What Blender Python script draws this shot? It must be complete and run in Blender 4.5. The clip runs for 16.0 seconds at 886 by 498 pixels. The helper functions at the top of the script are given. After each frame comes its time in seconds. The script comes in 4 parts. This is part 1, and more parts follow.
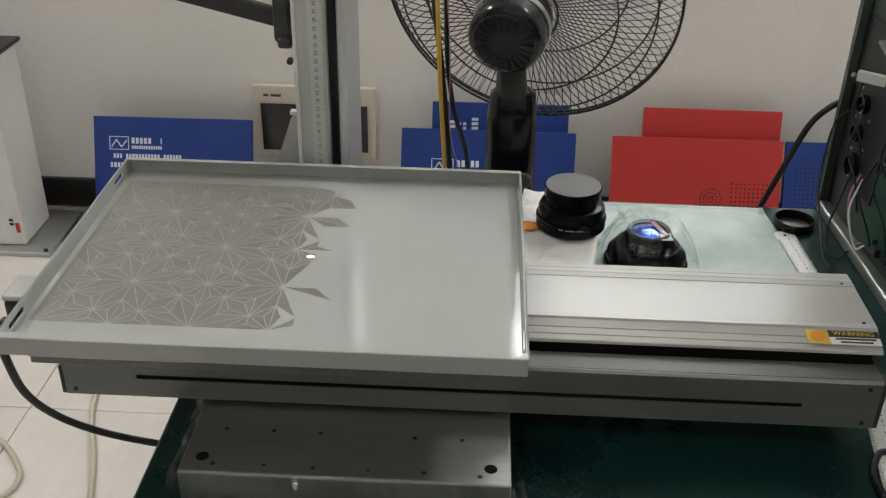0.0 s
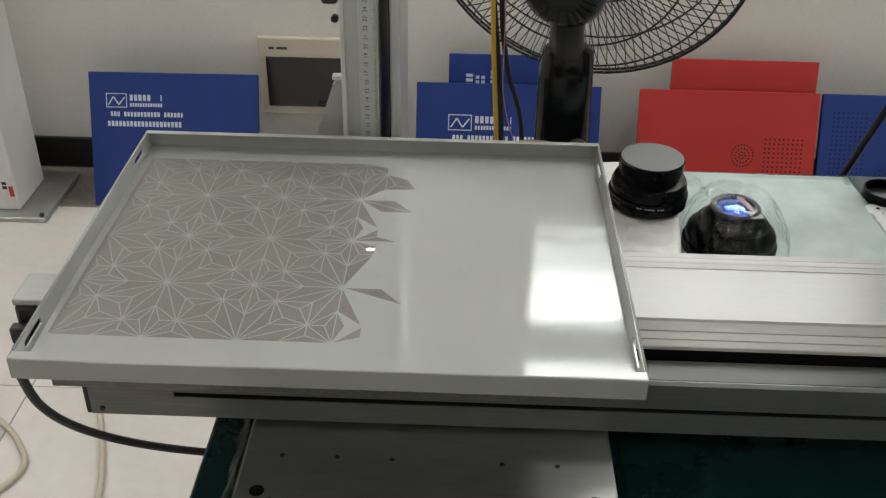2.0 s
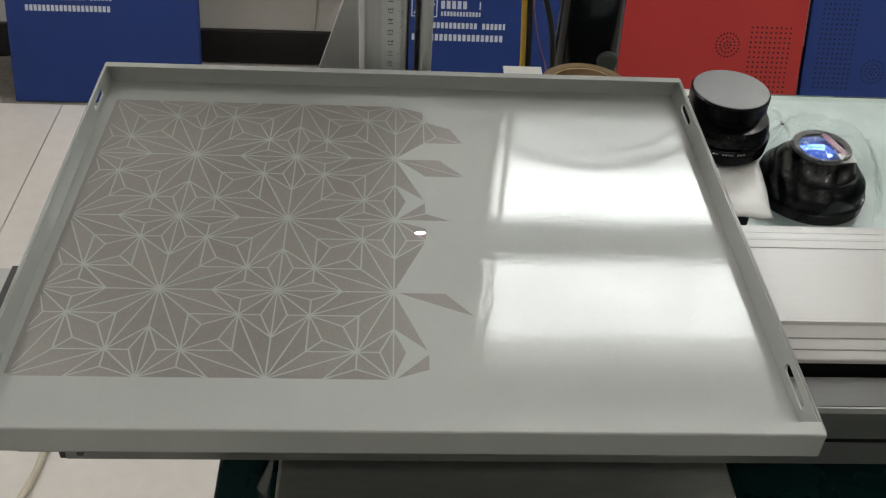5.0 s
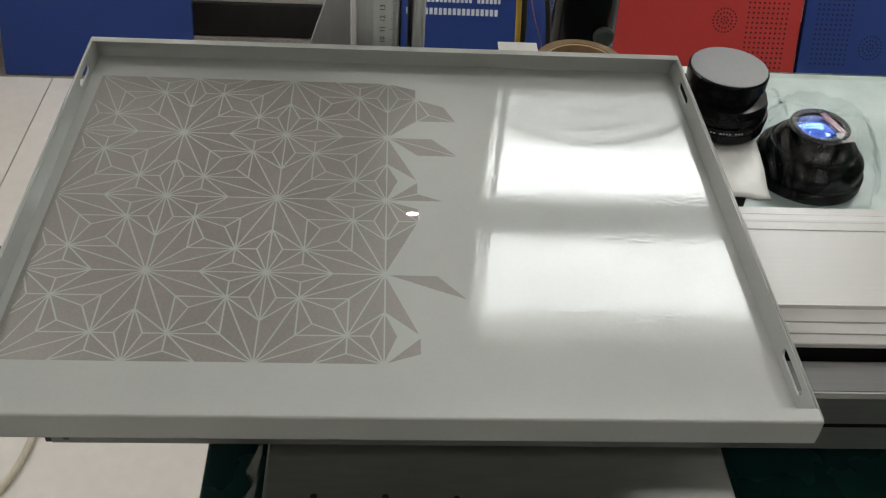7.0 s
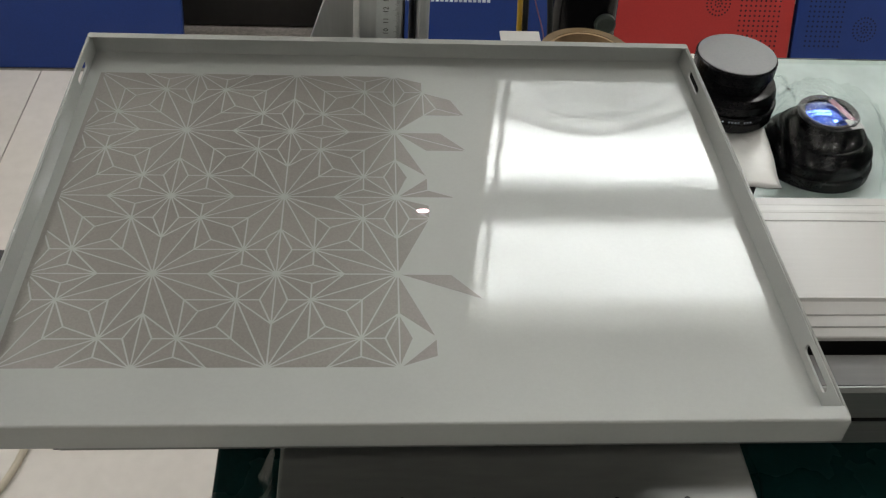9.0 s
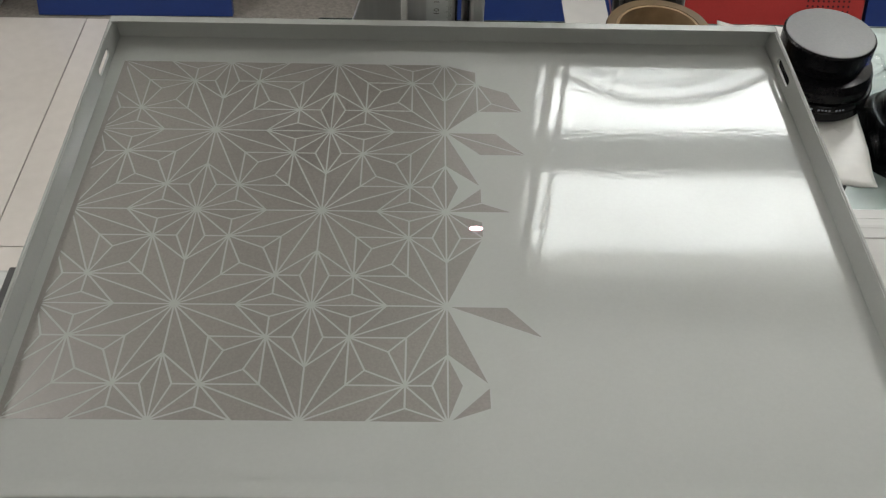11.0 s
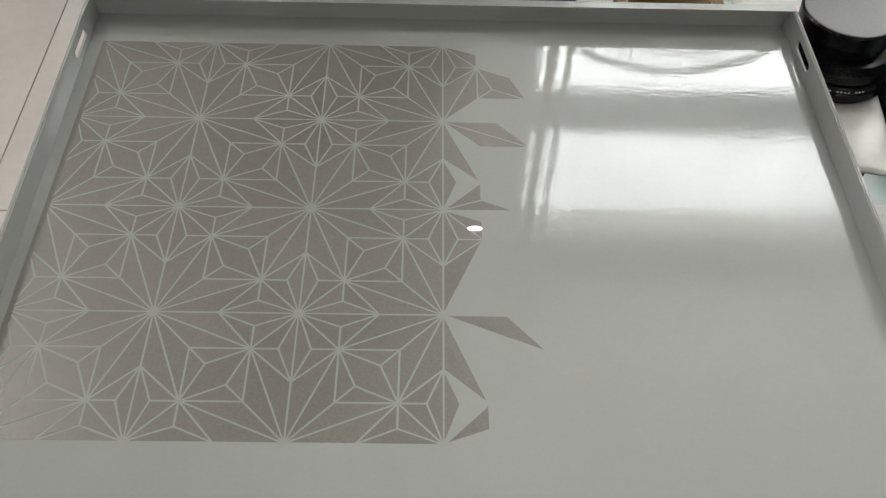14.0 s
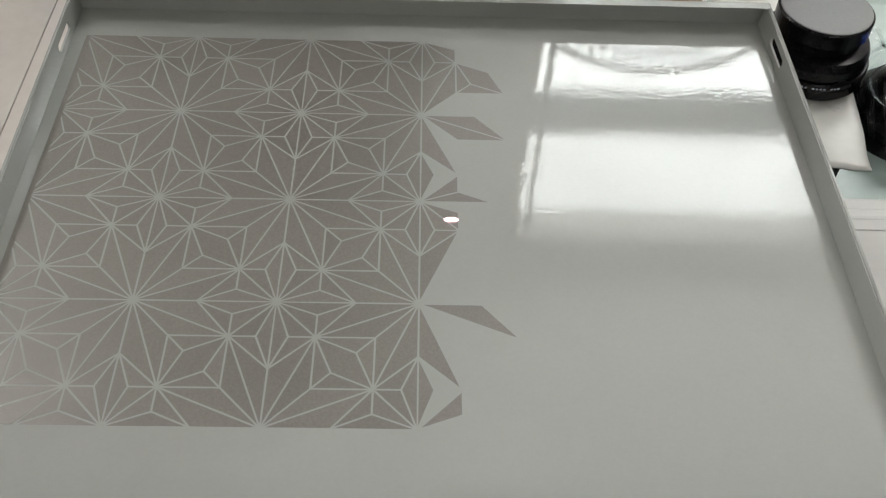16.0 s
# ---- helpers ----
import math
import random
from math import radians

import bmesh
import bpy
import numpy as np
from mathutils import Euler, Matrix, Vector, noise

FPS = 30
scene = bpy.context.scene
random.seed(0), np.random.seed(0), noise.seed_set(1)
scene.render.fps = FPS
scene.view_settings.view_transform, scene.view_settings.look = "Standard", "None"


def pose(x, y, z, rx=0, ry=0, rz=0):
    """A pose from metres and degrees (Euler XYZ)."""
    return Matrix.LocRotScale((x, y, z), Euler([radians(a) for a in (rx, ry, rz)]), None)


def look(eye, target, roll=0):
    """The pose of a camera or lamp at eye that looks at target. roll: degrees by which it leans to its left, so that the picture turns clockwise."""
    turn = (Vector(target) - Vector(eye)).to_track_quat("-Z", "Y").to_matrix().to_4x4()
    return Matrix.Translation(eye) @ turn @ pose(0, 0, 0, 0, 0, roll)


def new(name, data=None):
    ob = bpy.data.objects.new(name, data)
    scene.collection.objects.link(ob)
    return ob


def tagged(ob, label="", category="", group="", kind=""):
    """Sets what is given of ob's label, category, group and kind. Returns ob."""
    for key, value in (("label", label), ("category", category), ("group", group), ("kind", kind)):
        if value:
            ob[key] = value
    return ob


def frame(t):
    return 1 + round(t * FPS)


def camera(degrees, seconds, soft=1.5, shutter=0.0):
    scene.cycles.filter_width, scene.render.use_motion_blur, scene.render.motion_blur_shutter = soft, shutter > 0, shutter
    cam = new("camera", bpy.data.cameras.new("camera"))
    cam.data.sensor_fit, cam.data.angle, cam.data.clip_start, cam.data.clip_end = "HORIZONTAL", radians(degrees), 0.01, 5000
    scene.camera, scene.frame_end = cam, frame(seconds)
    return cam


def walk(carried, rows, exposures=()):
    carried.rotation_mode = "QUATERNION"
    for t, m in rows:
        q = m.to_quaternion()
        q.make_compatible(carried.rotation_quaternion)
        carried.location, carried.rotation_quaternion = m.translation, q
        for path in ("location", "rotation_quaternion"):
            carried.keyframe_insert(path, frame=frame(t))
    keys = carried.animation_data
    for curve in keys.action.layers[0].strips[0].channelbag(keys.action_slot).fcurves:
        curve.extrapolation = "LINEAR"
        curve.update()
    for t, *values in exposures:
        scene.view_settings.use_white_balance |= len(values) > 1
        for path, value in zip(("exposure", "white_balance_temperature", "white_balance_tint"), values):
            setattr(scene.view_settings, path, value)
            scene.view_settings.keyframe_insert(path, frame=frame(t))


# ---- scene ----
cam = camera(48.0, 16.0, soft=1.25)
PATH = [
    (0, (0.194, -0.846, 0.532), (0.126, 0.892, -0.456), 1.1),
    (0.5, (0.182, -0.838, 0.531), (0.116, 0.898, -0.46), 1.1),
    (1, (0.181, -0.82, 0.528), (0.114, 0.907, -0.477), 1.2),
    (1.5, (0.172, -0.776, 0.513), (0.108, 0.933, -0.524), 1.3),
    (2, (0.104, -0.702, 0.492), (0.061, 0.983, -0.586), 1.0),
    (2.5, (0.033, -0.615, 0.475), (0.033, 1.035, -0.656), 1.2),
    (3, (0.002, -0.556, 0.459), (0.045, 1.053, -0.728), 1.8),
    (3.5, (-0.009, -0.515, 0.453), (0.073, 1.063, -0.773), 2.7),
    (4, (-0.008, -0.5, 0.45), (0.092, 1.059, -0.8), 3.2),
    (6.5, (-0.003, -0.471, 0.44), (0.117, 1.029, -0.878), 4.2),
    (7, (-0.003, -0.471, 0.44), (0.121, 1.024, -0.883), 4.3),
    (7.5, (-0.003, -0.472, 0.439), (0.122, 1.021, -0.885), 4.3),
    (8, (-0.003, -0.473, 0.44), (0.123, 1.017, -0.888), 4.1),
    (8.5, (-0.006, -0.47, 0.44), (0.127, 1.014, -0.895), 3.9),
    (9, (-0.017, -0.455, 0.436), (0.127, 1.02, -0.907), 4.0),
    (9.5, (-0.023, -0.44, 0.435), (0.1, 1.02, -0.927), 3.6),
    (12, (-0.007, -0.326, 0.421), (0.013, 1.011, -1.066), 1.4),
    (12.5, (-0.006, -0.322, 0.422), (0.017, 1.001, -1.078), 1.4),
    (13, (-0.008, -0.321, 0.42), (0.022, 0.999, -1.083), 1.7),
    (13.5, (-0.008, -0.319, 0.422), (0.022, 0.993, -1.088), 1.7),
    (14, (-0.011, -0.319, 0.42), (0.028, 0.993, -1.088), 2.1),
    (14.5, (-0.01, -0.318, 0.42), (0.035, 0.994, -1.089), 2.3),
    (15, (-0.008, -0.317, 0.42), (0.041, 0.992, -1.092), 2.5),
    (15.5, (-0.003, -0.321, 0.421), (0.046, 0.989, -1.09), 2.6),
    (16, (-0.002, -0.33, 0.422), (0.052, 0.987, -1.082), 2.7),
]
walk(cam, [(t, look(eye, target, roll)) for t, eye, target, roll in PATH], [(0, 0.20), (1.5, 0.18), (2.5, 0.12), (3.5, 0.05), (6.5, 0.04), (9.5, 0.03), (12, 0.0), (16, 0.04)])

# ---- world and lights ----
TABLE, FLOOR, CEIL, WALL = -0.145, -1.00, 2.42, 2.06
world = bpy.data.worlds.new("world")
scene.world = world
world.use_nodes = True
wn = world.node_tree.nodes
sky = wn.new("ShaderNodeTexSky")
sky.sky_type, sky.sun_disc = "NISHITA", False
sky.sun_elevation, sky.sun_rotation = radians(38), radians(160)
world.node_tree.links.new(sky.outputs[0], wn["Background"].inputs[0])
wn["Background"].inputs[1].default_value = 0.12


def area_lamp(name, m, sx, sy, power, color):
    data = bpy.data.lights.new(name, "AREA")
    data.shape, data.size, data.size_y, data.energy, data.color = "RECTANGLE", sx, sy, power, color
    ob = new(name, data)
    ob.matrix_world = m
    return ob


WIN_X0, WIN_X1, WIN_Z0, WIN_Z1 = 0.302, 1.70, 1.15, 2.305
# Unseen overhead lamps added to fill the room with even light
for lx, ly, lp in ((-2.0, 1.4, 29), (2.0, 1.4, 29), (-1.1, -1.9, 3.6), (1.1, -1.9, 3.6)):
    area_lamp("added_fill_lamp", pose(lx, ly, CEIL - 0.035), 0.56, 0.56, lp, (1.0, 0.985, 0.968))


# ---- materials ----
def material(name, color, rough=0.5, metal=0.0, grain=60.0, vary=0.12, bump=0.0, bump_scale=None, stains=3.0, stain=0.1,
             coat=0.0, spec=0.5, rough_vary=0.08, stretch=(1, 1, 1), island=0.0, bump_detail=2):
    m = bpy.data.materials.new(name)
    m.use_nodes = True
    nt = m.node_tree
    n, l = nt.nodes, nt.links
    b = n["Principled BSDF"]
    b.inputs["Metallic"].default_value = metal
    b.inputs["Coat Weight"].default_value = coat
    b.inputs["Coat Roughness"].default_value = 0.08
    b.inputs["Specular IOR Level"].default_value = spec
    tc = n.new("ShaderNodeTexCoord")
    mp = n.new("ShaderNodeMapping")
    mp.inputs["Scale"].default_value = stretch
    l.new(tc.outputs["Object"], mp.inputs["Vector"])
    fine, big = n.new("ShaderNodeTexNoise"), n.new("ShaderNodeTexNoise")
    fine.inputs["Scale"].default_value, fine.inputs["Detail"].default_value = grain, 4
    big.inputs["Scale"].default_value, big.inputs["Detail"].default_value = stains, 5
    for t in (fine, big):
        l.new(mp.outputs[0], t.inputs["Vector"])
    def band(src, amount):
        r = n.new("ShaderNodeMapRange")
        r.inputs[1].default_value, r.inputs[2].default_value = 0.3, 0.7
        r.inputs[3].default_value, r.inputs[4].default_value = 1 - amount, 1 + amount
        l.new(src, r.inputs[0])
        return r.outputs[0]
    mul = n.new("ShaderNodeMath")
    mul.operation = "MULTIPLY"
    l.new(band(fine.outputs[0], vary), mul.inputs[0])
    l.new(band(big.outputs[0], stain), mul.inputs[1])
    value = mul.outputs[0]
    if island:
        oi = n.new("ShaderNodeObjectInfo")
        r = n.new("ShaderNodeMapRange")
        r.inputs[3].default_value, r.inputs[4].default_value = 1 - island, 1 + island
        l.new(oi.outputs["Random"], r.inputs[0])
        m2 = n.new("ShaderNodeMath")
        m2.operation = "MULTIPLY"
        l.new(value, m2.inputs[0])
        l.new(r.outputs[0], m2.inputs[1])
        value = m2.outputs[0]
    hue = n.new("ShaderNodeHueSaturation")
    hue.inputs["Color"].default_value = (*color, 1)
    l.new(value, hue.inputs["Value"])
    l.new(hue.outputs[0], b.inputs["Base Color"])
    rr = n.new("ShaderNodeMapRange")
    rr.inputs[3].default_value, rr.inputs[4].default_value = max(0.02, rough - rough_vary), min(1, rough + rough_vary)
    l.new(big.outputs[0], rr.inputs[0])
    l.new(rr.outputs[0], b.inputs["Roughness"])
    if bump:
        bt = fine
        if bump_scale:
            bt = n.new("ShaderNodeTexNoise")
            bt.inputs["Scale"].default_value, bt.inputs["Detail"].default_value = bump_scale, bump_detail
            l.new(mp.outputs[0], bt.inputs["Vector"])
        bp = n.new("ShaderNodeBump")
        bp.inputs["Strength"].default_value, bp.inputs["Distance"].default_value = bump, 0.001
        l.new(bt.outputs[0], bp.inputs["Height"])
        l.new(bp.outputs[0], b.inputs["Normal"])
    return m


def glow(name, color, strength):
    m = bpy.data.materials.new(name)
    m.use_nodes = True
    b = m.node_tree.nodes["Principled BSDF"]
    b.inputs["Base Color"].default_value = (*color, 1)
    b.inputs["Emission Color"].default_value = (*color, 1)
    b.inputs["Emission Strength"].default_value = strength
    return m


def film(name, tint, rough, see):
    """Thin clear plastic: mostly see-through, with a glossy skin."""
    m = bpy.data.materials.new(name)
    m.use_nodes = True
    nt = m.node_tree
    n, l = nt.nodes, nt.links
    n.remove(n["Principled BSDF"])
    tr, gl, mix = n.new("ShaderNodeBsdfTransparent"), n.new("ShaderNodeBsdfGlossy"), n.new("ShaderNodeMixShader")
    tr.inputs[0].default_value = (*tint, 1)
    gl.inputs["Roughness"].default_value = rough
    mix.inputs[0].default_value = 1 - see
    tc, no, bp = n.new("ShaderNodeTexCoord"), n.new("ShaderNodeTexNoise"), n.new("ShaderNodeBump")
    no.inputs["Scale"].default_value, no.inputs["Detail"].default_value = 60, 4
    bp.inputs["Strength"].default_value, bp.inputs["Distance"].default_value = 0.6, 0.003
    l.new(tc.outputs["Object"], no.inputs["Vector"])
    l.new(no.outputs[0], bp.inputs["Height"])
    l.new(bp.outputs[0], gl.inputs["Normal"])
    l.new(tr.outputs[0], mix.inputs[1])
    l.new(gl.outputs[0], mix.inputs[2])
    l.new(mix.outputs[0], n["Material Output"].inputs[0])
    return m


M_WALL = material("wall_paint", (0.68, 0.665, 0.632), 0.75, grain=140, vary=0.03, bump=0.15, bump_scale=260, stains=1.2, stain=0.05)
M_CEIL = material("ceiling_paint", (0.78, 0.77, 0.74), 0.8, grain=90, vary=0.03, stains=1.0, stain=0.04)
M_SKIRT = material("black_skirting", (0.012, 0.011, 0.011), 0.35, grain=50, vary=0.2)
M_TILE = material("floor_tile", (0.645, 0.612, 0.572), 0.22, grain=35, vary=0.03, stains=2.0, stain=0.06, island=0.03, bump=0.05, bump_scale=18)
M_GROUT = material("grout", (0.22, 0.20, 0.18), 0.85, grain=120, vary=0.2)
M_TRAY = material("white_powder_coat", (0.400, 0.416, 0.400), 0.03, grain=400, vary=0.015, stains=6, stain=0.03, bump=0.025, bump_scale=400, bump_detail=0, rough_vary=0.01, spec=0.5)
M_ETCH = material("engraved_bare_metal", (0.228, 0.218, 0.202), 0.37, metal=0.25, grain=900, vary=0.08, stains=9, stain=0.05, bump=0.12, bump_scale=1500, island=0.05, spec=0.5)
M_BENCH = material("dark_green_bench_mat", (0.004, 0.031, 0.029), 0.28, grain=300, vary=0.1, stains=5, stain=0.18, bump=0.1, bump_scale=500)
M_STEEL_DARK = material("dark_steel", (0.06, 0.06, 0.06), 0.45, metal=0.6, grain=80, vary=0.15)
M_ALU = material("anodised_aluminium", (0.42, 0.43, 0.42), 0.34, metal=0.75, grain=300, vary=0.06, stretch=(0.04, 1, 1), bump=0.08, stains=4, stain=0.06)
M_ALU_V = material("column_aluminium", (0.55, 0.56, 0.555), 0.36, metal=0.55, grain=300, vary=0.06, stretch=(1, 1, 0.04), bump=0.06, stains=4, stain=0.06)
M_COVER = material("pale_anodised_cover", (0.53, 0.525, 0.51), 0.28, metal=0.0, spec=0.38, grain=400, vary=0.015, stretch=(0.03, 1, 1), bump=0.04, stains=3, stain=0.05)
M_BODY = material("grey_anodised_rail", (0.180, 0.187, 0.180), 0.38, metal=0.55, grain=400, vary=0.08, stretch=(0.03, 1, 1), bump=0.05, stains=4, stain=0.08)
M_PLATE = material("ground_steel_plate", (0.35, 0.357, 0.343), 0.42, metal=0.8, grain=220, vary=0.05, stretch=(0.15, 1, 1), bump=0.06, stains=7, stain=0.12)
M_BLACK = material("black_plastic", (0.014, 0.014, 0.015), 0.38, grain=150, vary=0.2, stains=8, stain=0.15)
M_GLOSSBLACK = material("glossy_black_plastic", (0.008, 0.008, 0.009), 0.16, grain=150, vary=0.2, coat=0.1, spec=0.35)
M_ANOD = material("black_anodised", (0.006, 0.006, 0.007), 0.26, grain=400, vary=0.2, spec=0.22)
M_CAP = material("matt_black_cap", (0.075, 0.075, 0.073), 0.42, spec=1.0, grain=500, vary=0.1)
M_RUBBER = material("black_cable_rubber", (0.012, 0.012, 0.012), 0.5, grain=300, vary=0.2)
M_BLUE = material("blue_anodised_panel", (0.011, 0.040, 0.21), 0.42, grain=300, vary=0.06, stains=2.5, stain=0.1, metal=0.15)
M_RED = material("red_anodised_panel", (0.44, 0.032, 0.030), 0.45, grain=300, vary=0.05, stains=2.5, stain=0.08, metal=0.1)
# panel colours darkened to stand for the shade in the vent holes
M_HOLE = material("red_perforation_shade", (0.03, 0.008, 0.01), 0.7, grain=50, vary=0.1)
M_HOLE_B = material("blue_perforation_shade", (0.005, 0.01, 0.05), 0.7, grain=50, vary=0.1)
M_MARK = material("engraved_pale_mark", (0.60, 0.65, 0.74), 0.5, grain=200, vary=0.1)
M_WHITE = material("white_enamel", (0.72, 0.72, 0.70), 0.3, grain=80, vary=0.03)
M_IVORY = material("ivory_plastic", (0.58, 0.53, 0.44), 0.4, grain=80, vary=0.03)
M_SMOKE = material("smoked_window", (0.02, 0.018, 0.018), 0.18, grain=40, vary=0.1)
M_FOAM = material("white_foam_wrap", (0.76, 0.76, 0.73), 0.28, grain=60, vary=0.05, bump=0.5, bump_scale=35, stains=12, stain=0.06)
M_SCALE = material("scale_strip", (0.60, 0.63, 0.62), 0.35, grain=300, vary=0.04, metal=0.2)
M_INK = material("black_ink", (0.015, 0.015, 0.015), 0.5, grain=100, vary=0.1)
M_RULE = material("satin_steel_rule", (0.80, 0.80, 0.79), 0.32, metal=0.05, grain=200, vary=0.05)
M_YELLOW = material("yellow_sleeve", (0.62, 0.40, 0.035), 0.4, grain=100, vary=0.08)
M_PINK = material("pink_wire", (0.45, 0.20, 0.28), 0.45, grain=100, vary=0.05)
M_CREAM = material("cream_cable", (0.50, 0.45, 0.35), 0.45, grain=100, vary=0.06)
M_TAPE = material("brown_tape", (0.19, 0.13, 0.065), 0.35, grain=100, vary=0.1)
M_CARD = material("cardboard_core", (0.36, 0.25, 0.14), 0.8, grain=100, vary=0.15)
M_REDLAB = material("red_label", (0.50, 0.03, 0.02), 0.4, grain=100, vary=0.05)
M_ORANGE = material("orange_sticker", (0.75, 0.30, 0.02), 0.4, grain=100, vary=0.05)
M_CABINET = material("grey_green_cabinet", (0.075, 0.092, 0.082), 0.4, grain=120, vary=0.1, metal=0.3)
M_PCB = material("circuit_board", (0.01, 0.06, 0.035), 0.4, grain=80, vary=0.3)
M_GLASSBLUE = material("coated_glass", (0.02, 0.14, 0.95), 0.05, grain=20, vary=0.3, metal=0.8, coat=1.0)
M_CARR = material("carriage_plate", (0.20, 0.19, 0.175), 0.42, metal=0.5, grain=200, vary=0.1)
M_FILM = film("clear_film", (0.93, 0.95, 0.95), 0.12, 0.90)
M_BAG = film("clear_bag", (0.95, 0.96, 0.96), 0.11, 0.94)
M_SHELF = material("dark_rail_shelf", (0.055, 0.052, 0.047), 0.42, grain=300, vary=0.08, stretch=(0.03, 1, 1))
M_WRAP = film("wrapping_film", (0.86, 0.89, 0.88), 0.16, 0.93)
M_TRANSOM = material("blue_grey_frame_paint", (0.62, 0.68, 0.74), 0.4, grain=80, vary=0.03)
M_LASER = glow("laser_spark", (1.0, 0.60, 0.68), 7)
M_SKYGLOW = glow("bright_overcast", (1.0, 0.995, 0.978), 17.0)


def overcast(m):
    """Cloud: dull haze low down, brightest above the horizon, a little greyer towards the zenith."""
    n, l = m.node_tree.nodes, m.node_tree.links
    tc, sep, ramp, no = (n.new("ShaderNode" + k) for k in ("TexCoord", "SeparateXYZ", "ValToRGB", "TexNoise"))
    height, mul = n.new("ShaderNodeMapRange"), n.new("ShaderNodeMath")
    height.inputs[1].default_value, height.inputs[2].default_value = 1.6, 3.0
    no.inputs["Scale"].default_value, no.inputs["Detail"].default_value = 5.0, 4
    stops = ramp.color_ramp
    stops.elements[0].position, stops.elements[0].color = 0.04, (0.24, 0.24, 0.24, 1)
    stops.elements[1].position, stops.elements[1].color = 1.0, (0.58, 0.58, 0.58, 1)
    for at, v in ((0.11, 0.90), (0.28, 1.0), (0.37, 0.72), (0.86, 0.66)):
        stops.elements.new(at).color = (v, v, v, 1)
    cloud = n.new("ShaderNodeMapRange")
    cloud.inputs[1].default_value, cloud.inputs[2].default_value = 0.3, 0.7
    cloud.inputs[3].default_value, cloud.inputs[4].default_value = 11.5, 17.0
    mul.operation = "MULTIPLY"
    l.new(tc.outputs["Object"], sep.inputs[0])
    l.new(tc.outputs["Object"], no.inputs["Vector"])
    l.new(sep.outputs["Z"], height.inputs[0])
    l.new(height.outputs[0], ramp.inputs[0])
    l.new(no.outputs[0], cloud.inputs[0])
    l.new(ramp.outputs[0], mul.inputs[0])
    l.new(cloud.outputs[0], mul.inputs[1])
    l.new(mul.outputs[0], n["Principled BSDF"].inputs["Emission Strength"])


overcast(M_SKYGLOW)
M_SHEET = material("milky_plastic_sheet", (0.51, 0.61, 0.585), 0.20, grain=30, vary=0.06, stains=9, stain=0.14, bump=0.3, bump_scale=22)
# near-black colour standing for shade inside holes, groove and gap
M_PIT_SHADE = material("pit_shade_black", (0.008, 0.008, 0.008), 0.9, grain=50, vary=0.1, spec=0.1)
# glow for the added ceiling panels
M_FILL_PANEL = glow("fill_panel_glow", (1.0, 0.965, 0.91), 2.0)


# ---- mesh helpers ----
def part(name, bm, mat, parent=None, label="", smooth=False, m=None):
    me = bpy.data.meshes.new(name)
    bm.normal_update()
    bm.to_mesh(me)
    bm.free()
    me.materials.append(mat)
    if smooth:
        me.polygons.foreach_set("use_smooth", [True] * len(me.polygons))
    ob = new(name, me)
    if parent is not None:
        ob.parent = parent
    if m is not None:
        ob.matrix_basis = m
    if label:
        ob["label"] = label
    return ob


def thing(name, m, label, category, group="", kind=""):
    ob = new(name)
    ob.empty_display_size = 0.02
    ob.matrix_basis = m
    return tagged(ob, label, category, group, kind)


def add_box(bm, x0, x1, y0, y1, z0, z1, bevel=0.0, m=None):
    r = bmesh.ops.create_cube(bm, size=1)
    vs = r["verts"]
    bmesh.ops.transform(bm, verts=vs, matrix=Matrix.Translation(((x0 + x1) / 2, (y0 + y1) / 2, (z0 + z1) / 2)) @ Matrix.Diagonal((x1 - x0, y1 - y0, z1 - z0, 1)))
    if bevel:
        es = list({e for v in vs for e in v.link_edges})
        r2 = bmesh.ops.bevel(bm, geom=es, offset=bevel, segments=2, profile=0.5, affect="EDGES")
        vs = list({v for f_ in r2["faces"] for v in f_.verts} | {v for v in vs if v.is_valid})
    if m is not None:
        bmesh.ops.transform(bm, verts=vs, matrix=m)
    return bm


def box(*a, bevel=0.0, m=None):
    return add_box(bmesh.new(), *a, bevel=bevel, m=m)


def add_lathe(bm, profile, steps=48, m=None, cap=True):
    """Turns (radius, height) pairs round z."""
    rings = []
    for r, z in profile:
        rings.append([bm.verts.new((r * math.cos(2 * math.pi * i / steps), r * math.sin(2 * math.pi * i / steps), z)) for i in range(steps)])
    for a, b in zip(rings, rings[1:]):
        for i in range(steps):
            bm.faces.new((a[i], a[(i + 1) % steps], b[(i + 1) % steps], b[i]))
    if cap:
        bm.faces.new(rings[0][::-1])
        bm.faces.new(rings[-1])
    if m is not None:
        bmesh.ops.transform(bm, verts=[v for r in rings for v in r], matrix=m)
    return bm


def lathe(profile, steps=48, m=None, cap=True):
    return add_lathe(bmesh.new(), profile, steps, m, cap)


def smooth_path(points, n=10):
    pts = [Vector(p) for p in points]
    out = []
    ext = [2 * pts[0] - pts[1]] + pts + [2 * pts[-1] - pts[-2]]
    for i in range(1, len(ext) - 2):
        a, b, c, d = ext[i - 1:i + 3]
        for k in range(n):
            t = k / n
            out.append(0.5 * (2 * b + (c - a) * t + (2 * a - 5 * b + 4 * c - d) * t * t + (3 * b - a - 3 * c + d) * t ** 3))
    out.append(pts[-1])
    return out


